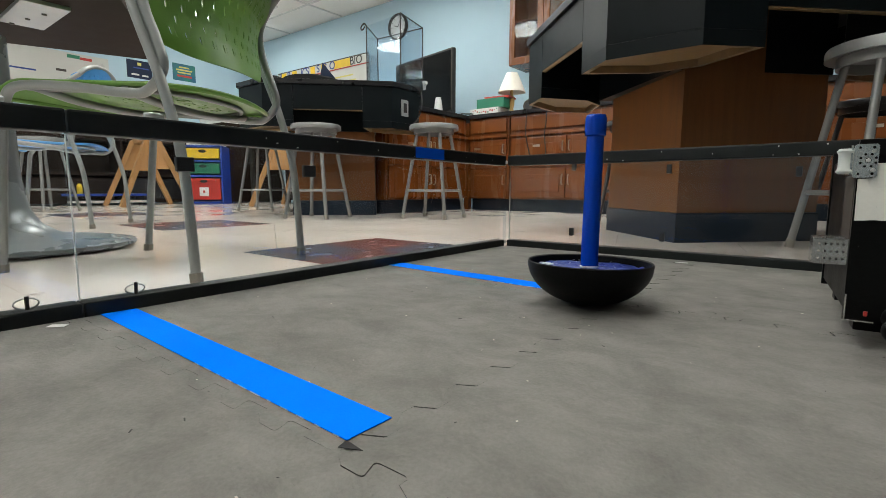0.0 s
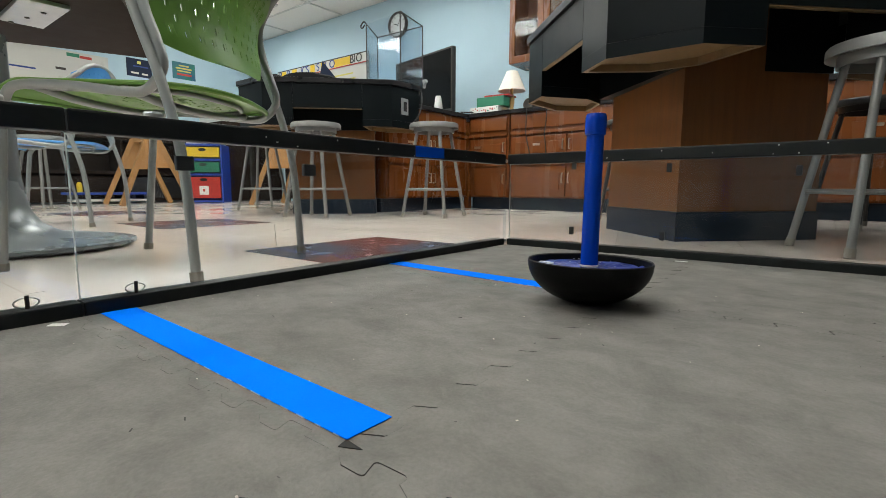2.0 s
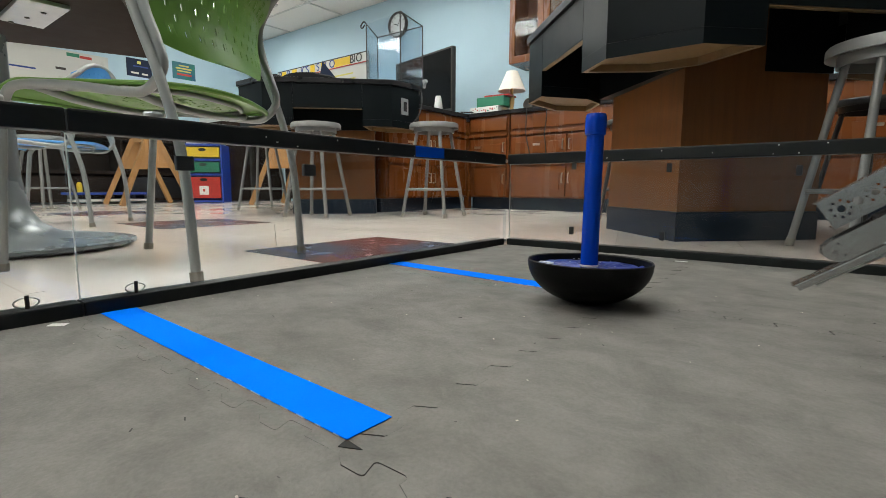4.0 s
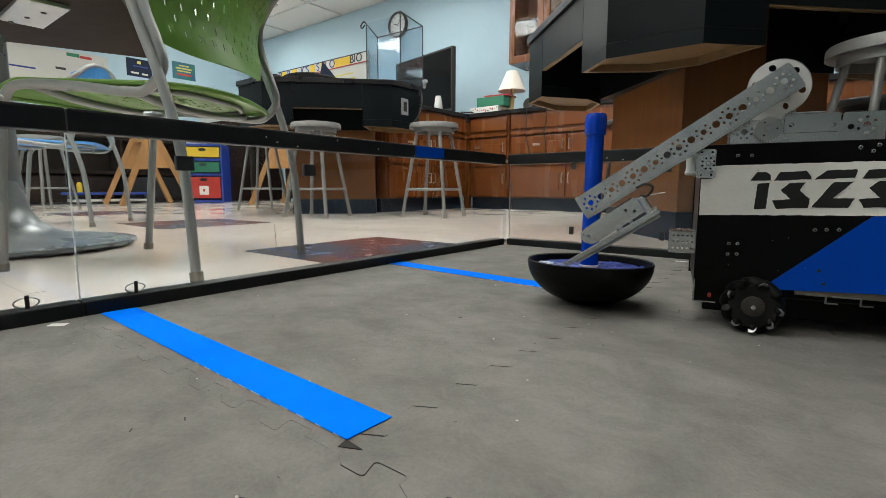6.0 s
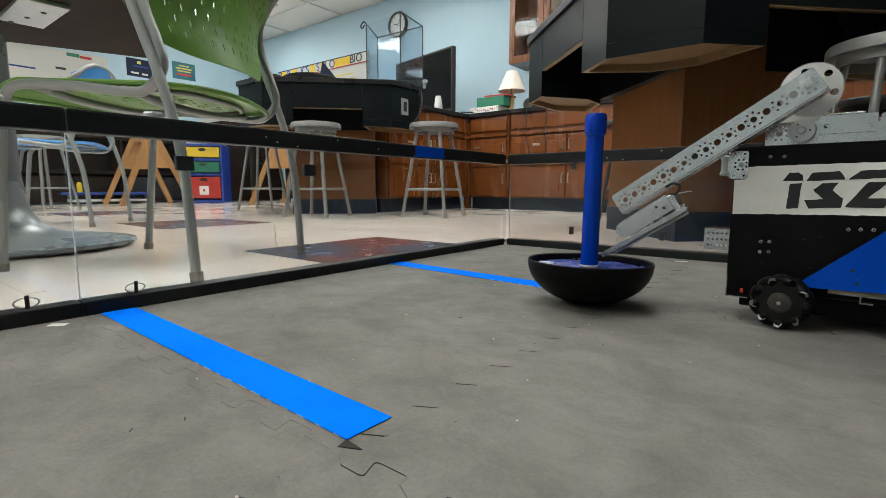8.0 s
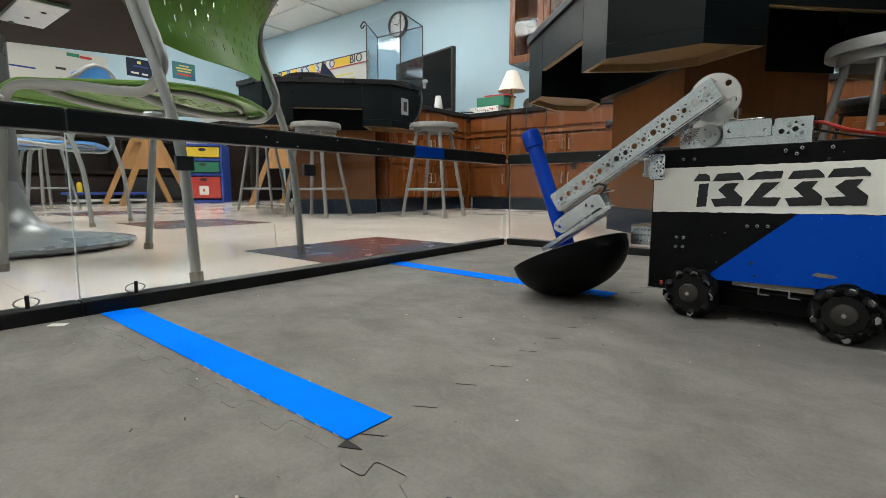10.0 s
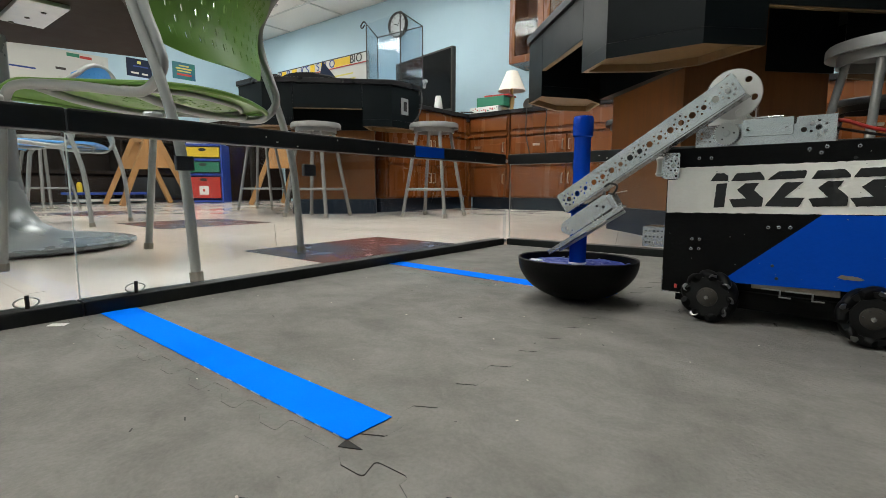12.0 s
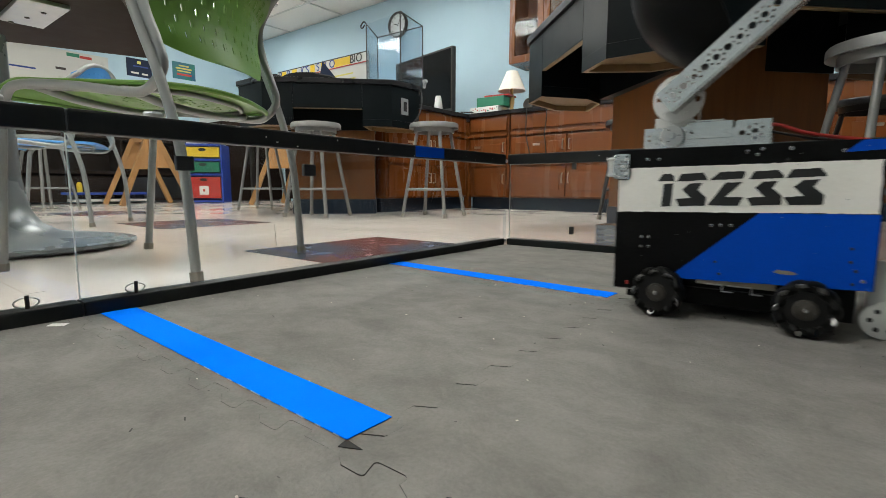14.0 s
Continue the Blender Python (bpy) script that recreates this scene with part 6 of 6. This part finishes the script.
def far_clutter():
    sawhorse(pose(-5.72, 1.06, FLOOR, 0, 0, 173))
    sawhorse(pose(-4.55, 2.35, FLOOR, 0, 0, 120))
    # dark low shelving along the west wall
    r = root("low_shelving", pose(-6.82, 0.55, FLOOR), "dark low shelving unit along the far wall", "shelving")
    bm = bmesh.new()
    for z in (0.04, 0.40, 0.86):
        box(bm, (0, 0, z), (0.45, 3.4, 0.04), 0.003)
    for y in (-1.685, -0.56, 0.56, 1.685):
        box(bm, (0, y, 0.43), (0.45, 0.03, 0.82))
    box(bm, (-0.215, 0, 0.44), (0.015, 3.4, 0.84))
    part("carcass", bm, M_TABLEUNDER, r)
    for y, mt in ((-1.1, M_DARKPLASTIC), (0.0, M_TABLEUNDER), (1.1, M_DARKPLASTIC)):
        part("bin", boxed((0.02, y, 0.20), (0.36, 0.9, 0.30), 0.02), mt, r)
    # dark cabinet in the corner with white tubs on it
    k = root("storage_cabinet", pose(-6.62, 2.78, FLOOR), "dark brown storage cabinet in the room corner", "cabinet")
    part("body", boxed((0, 0, 0.60), (0.86, 0.96, 1.16), 0.004), M_TABLEUNDER, k)
    part("plinth", boxed((0, 0, 0.012), (0.80, 0.90, 0.022), 0.002), M_DARKPLASTIC, k)
    for y in (-0.24, 0.24):
        d = part("door", boxed((0.441, y, 0.62), (0.02, 0.46, 1.06), 0.004), M_TABLEUNDER, k)
        part("pull", drawer_pull(bmesh.new(), (0.452, y * 0.2, 0.75), 0.10, (0, 0, 1), (1, 0, 0)), M_BRASS, d)
    for q in range(2):
        d = part("side_panel", boxed((-0.2 + 0.4 * q, -0.490, 0.62), (0.36, 0.012, 1.04), 0.004), M_TABLEUNDER, k)
    for i, (x, y) in enumerate(((-6.42, 2.50), (-6.84, 2.52), (-6.44, 2.98))):
        t = root("storage_tub", pose(x, y, FLOOR + 1.1805, 0, 0, 6 * i), "clear white plastic storage tub with lid", "tub", "storage tubs")
        part("tub", prism(bmesh.new(), [(-0.18, -0.13), (0.18, -0.13), (0.18, 0.13), (-0.18, 0.13)], 0.0, 0.11, 0.01), M_WHITE, t)
        part("lid", boxed((0, 0, 0.122), (0.39, 0.29, 0.022), 0.006), M_EDGE, t)
    c = root("work_table", pose(-4.9, 2.85, FLOOR), "dark work table along the north wall", "table")
    part("top", boxed((0, 0, 0.865), (2.0, 0.7, 0.04), 0.004), M_HUB, c)
    part("modesty_panel", boxed((0, 0.25, 0.44), (1.85, 0.02, 0.80), 0.002), M_TABLEUNDER, c, "dark panel between the legs")
    for x in (-0.95, 0.95):
        for y in (-0.3, 0.3):
            part("leg", boxed((x, y, 0.422), (0.05, 0.05, 0.844), 0.004), M_HUB, c)
    # blue rolling cart frame low on the floor
    r = root("floor_cart", pose(-6.40, 0.85, FLOOR, 0, 0, 90), "low blue and white floor cart behind the sawhorse", "cart")
    part("tray", boxed((0, 0, 0.13), (0.9, 0.35, 0.03), 0.006), M_BINBLUE, r)
    part("lower_tray", boxed((0, 0, 0.045), (0.8, 0.3, 0.03), 0.006), M_WHITE, r)
    for x in (-0.38, 0.38):
        part("upright", boxed((x, 0, 0.085), (0.03, 0.28, 0.06), 0.003), M_DARKPLASTIC, r)
    part("bottle", lathe(bmesh.new(), [(0, 0.146), (0.03, 0.146), (0.03, 0.24), (0.015, 0.27), (0, 0.27)], 14, pose(-0.3, 0, 0)), M_YELLOW, r)


# ---- build ----
room()
ceiling_light()
north_cabinets()
upper_cabinet(-1.375, 0.74)
upper_cabinet(-0.625, 0.74)
cabinet_vase()
science_bench("science_bench", 0.374, 1.085, "black topped science bench on a brown wood pedestal", 0.03)
science_bench("science_bench", -2.50, 1.36, "black topped science bench holding a clear tank")
pedestal_table()
chairs()
stools()
field_walls()
ROBOT, ARM, WHEELS = robot()
MARKER = bowl_marker()
television()
table_lamp()
counter_clutter()
hanging_cords()
wall_clock()
tank_frame()
bench_clutter()
wall_boards()
drawer_tower()
far_clutter()
tapes()
accent_tiles()
foam_mat()


# ---- what moves ----
def marker_pose(base, axis):
    """The marker's bottom at base, its pole along axis."""
    q = Vector((0, 0, 1)).rotation_difference(Vector(axis).normalized())
    return Matrix.Translation(base) @ q.to_matrix().to_4x4()


def rolled(x, y, lean_x, lean_y):
    """Rocking on its round bottom, touching the mat at x, y."""
    n = Vector((lean_x, lean_y, 1)).normalized()
    R = (BOWL_R ** 2 + BOWL_H ** 2) / (2 * BOWL_H)
    rest = math.sqrt(BOWL_R ** 2 * (1 - n.z ** 2) + BOWL_H ** 2 * n.z ** 2) - BOWL_H * n.z
    low = Vector((x, y, R)) - R * n
    return marker_pose(Vector((low.x, low.y, rest)), n)


def hung(rx, rz, tx, tz, y=-0.63, ly=0.0):
    """Held in the claw: rim centre at rx, rz and the pole towards tx, tz."""
    n = Vector((tx - rx, ly, tz - rz)).normalized()
    return marker_pose(Vector((rx, y, rz)) - n * BOWL_H, n)


def motions():
    drive = [(0.0, 0.964, -0.701, 4.7), (1.4, 0.964, -0.701, 4.7), (1.6, 0.980, -0.700, 4.5), (1.8, 1.012, -0.70, 4), (2.0, 1.042, -0.70, 3), (2.3, 1.11, -0.70, 2), (2.6, 1.165, -0.70, 2), (3.2, 1.175, -0.70, 2),
             (3.7, 1.14, -0.70, 6), (4.4, 0.99, -0.697, 10), (5.0, 0.87, -0.695, 12), (5.3, 0.8305, -0.6955, 12.5), (5.5, 0.8165, -0.6995, 13), (6.0, 0.7985, -0.6985, 12.5), (6.5, 0.842, -0.677, 2.4),
             (7.0, 0.820, -0.644, -13), (7.5, 0.791, -0.642, -16), (8.0, 0.826, -0.649, -3.3), (8.2, 0.823, -0.655, -5), (9.0, 0.78, -0.658, -7), (9.8, 0.722, -0.659, -7),
             (10.3, 0.711, -0.659, -7), (10.5, 0.718, -0.661, -6.8), (11.0, 0.718, -0.661, -6.9), (11.2, 0.722, -0.664, -5), (11.5, 0.742, -0.671, -2.9), (12.0, 0.741, -0.671, -3), (13.0, 0.740, -0.671, -3.1),
             (13.7, 0.741, -0.671, -3), (13.85, 0.725, -0.673, -2), (14.0, 0.674, -0.684, 1.5)]
    walk(ROBOT, [(t, pose(x, y, 0, 0, 0, a)) for t, x, y, a in drive])
    # wheels turn with the way driven
    homes = [(0.0, 0.006), (0.181, 0.006), (0.0, 0.318), (0.181, 0.318)]
    for w, (hx, hy) in zip(WHEELS, homes):
        rows = []
        for t, x, y, a in drive:
            rows.append((t, pose(hx, hy, WHEEL_R, 0, math.degrees((x - 0.718) / WHEEL_R))))
        walk(w, rows)
    lift = [(0.0, 139.3), (2.5, 139.3), (2.7, 130), (2.8, 102), (2.9, 55), (3.0, 3), (3.1, -31), (3.2, -34), (5.3, -35), (6.0, -34), (8.2, -33.3), (12.25, -33.3), (12.3, -31), (12.4, -8), (12.5, 7), (12.6, 21), (12.7, 32.5), (12.8, 44.6), (12.9, 62), (13.0, 84.5), (13.1, 115), (13.2, 137), (13.3, 139), (14.0, 139.3)]
    walk(ARM, [(t, pose(*PIVOT, 0, a, 0)) for t, a in lift])
    stand = rolled(0.5595, -0.6630, 0.002, 0.02)
    rows = [(0.0, stand), (8.4, stand), (8.9, rolled(0.560, -0.660, -0.03, 0.01)), (9.5, rolled(0.530, -0.645, -0.25, 0.06)), (10.0, rolled(0.497, -0.632, -0.44, 0.10)), (10.3, rolled(0.4938, -0.630, -0.458, 0.10)), (10.5, rolled(0.5055, -0.636, -0.325, 0.045)), (11.1, rolled(0.5050, -0.632, -0.284, 0.018)),
            (11.3, rolled(0.5235, -0.652, -0.18, 0.02)), (11.5, rolled(0.533, -0.648, -0.03, 0.02)), (11.7, rolled(0.532, -0.647, 0.0, 0.02)), (12.28, rolled(0.532, -0.647, 0.0, 0.02)),
            (12.4, hung(0.512, 0.090, 0.434, 0.300, -0.640, 0.03)), (12.5, hung(0.480, 0.127, 0.431, 0.355)), (12.6, hung(0.441, 0.191, 0.447, 0.43)), (12.7, hung(0.406, 0.280, 0.482, 0.484)), (12.8, hung(0.402, 0.336, 0.512, 0.491)),
            (12.9, hung(0.449, 0.397, 0.575, 0.575)), (13.0, hung(0.557, 0.434, 0.69, 0.640)), (13.1, hung(0.674, 0.455, 0.864, 0.630, -0.63, 0.03)), (13.2, hung(0.742, 0.460, 0.93, 0.600, -0.63, 0.07)), (13.35, hung(0.748, 0.462, 0.935, 0.600, -0.63, 0.07)),
            (13.7, hung(0.748, 0.462, 0.935, 0.600, -0.63, 0.07)), (13.85, hung(0.735, 0.462, 0.922, 0.600, -0.63, 0.07)), (14.0, hung(0.683, 0.462, 0.870, 0.600, -0.63, 0.07))]
    walk(MARKER, rows)


motions()
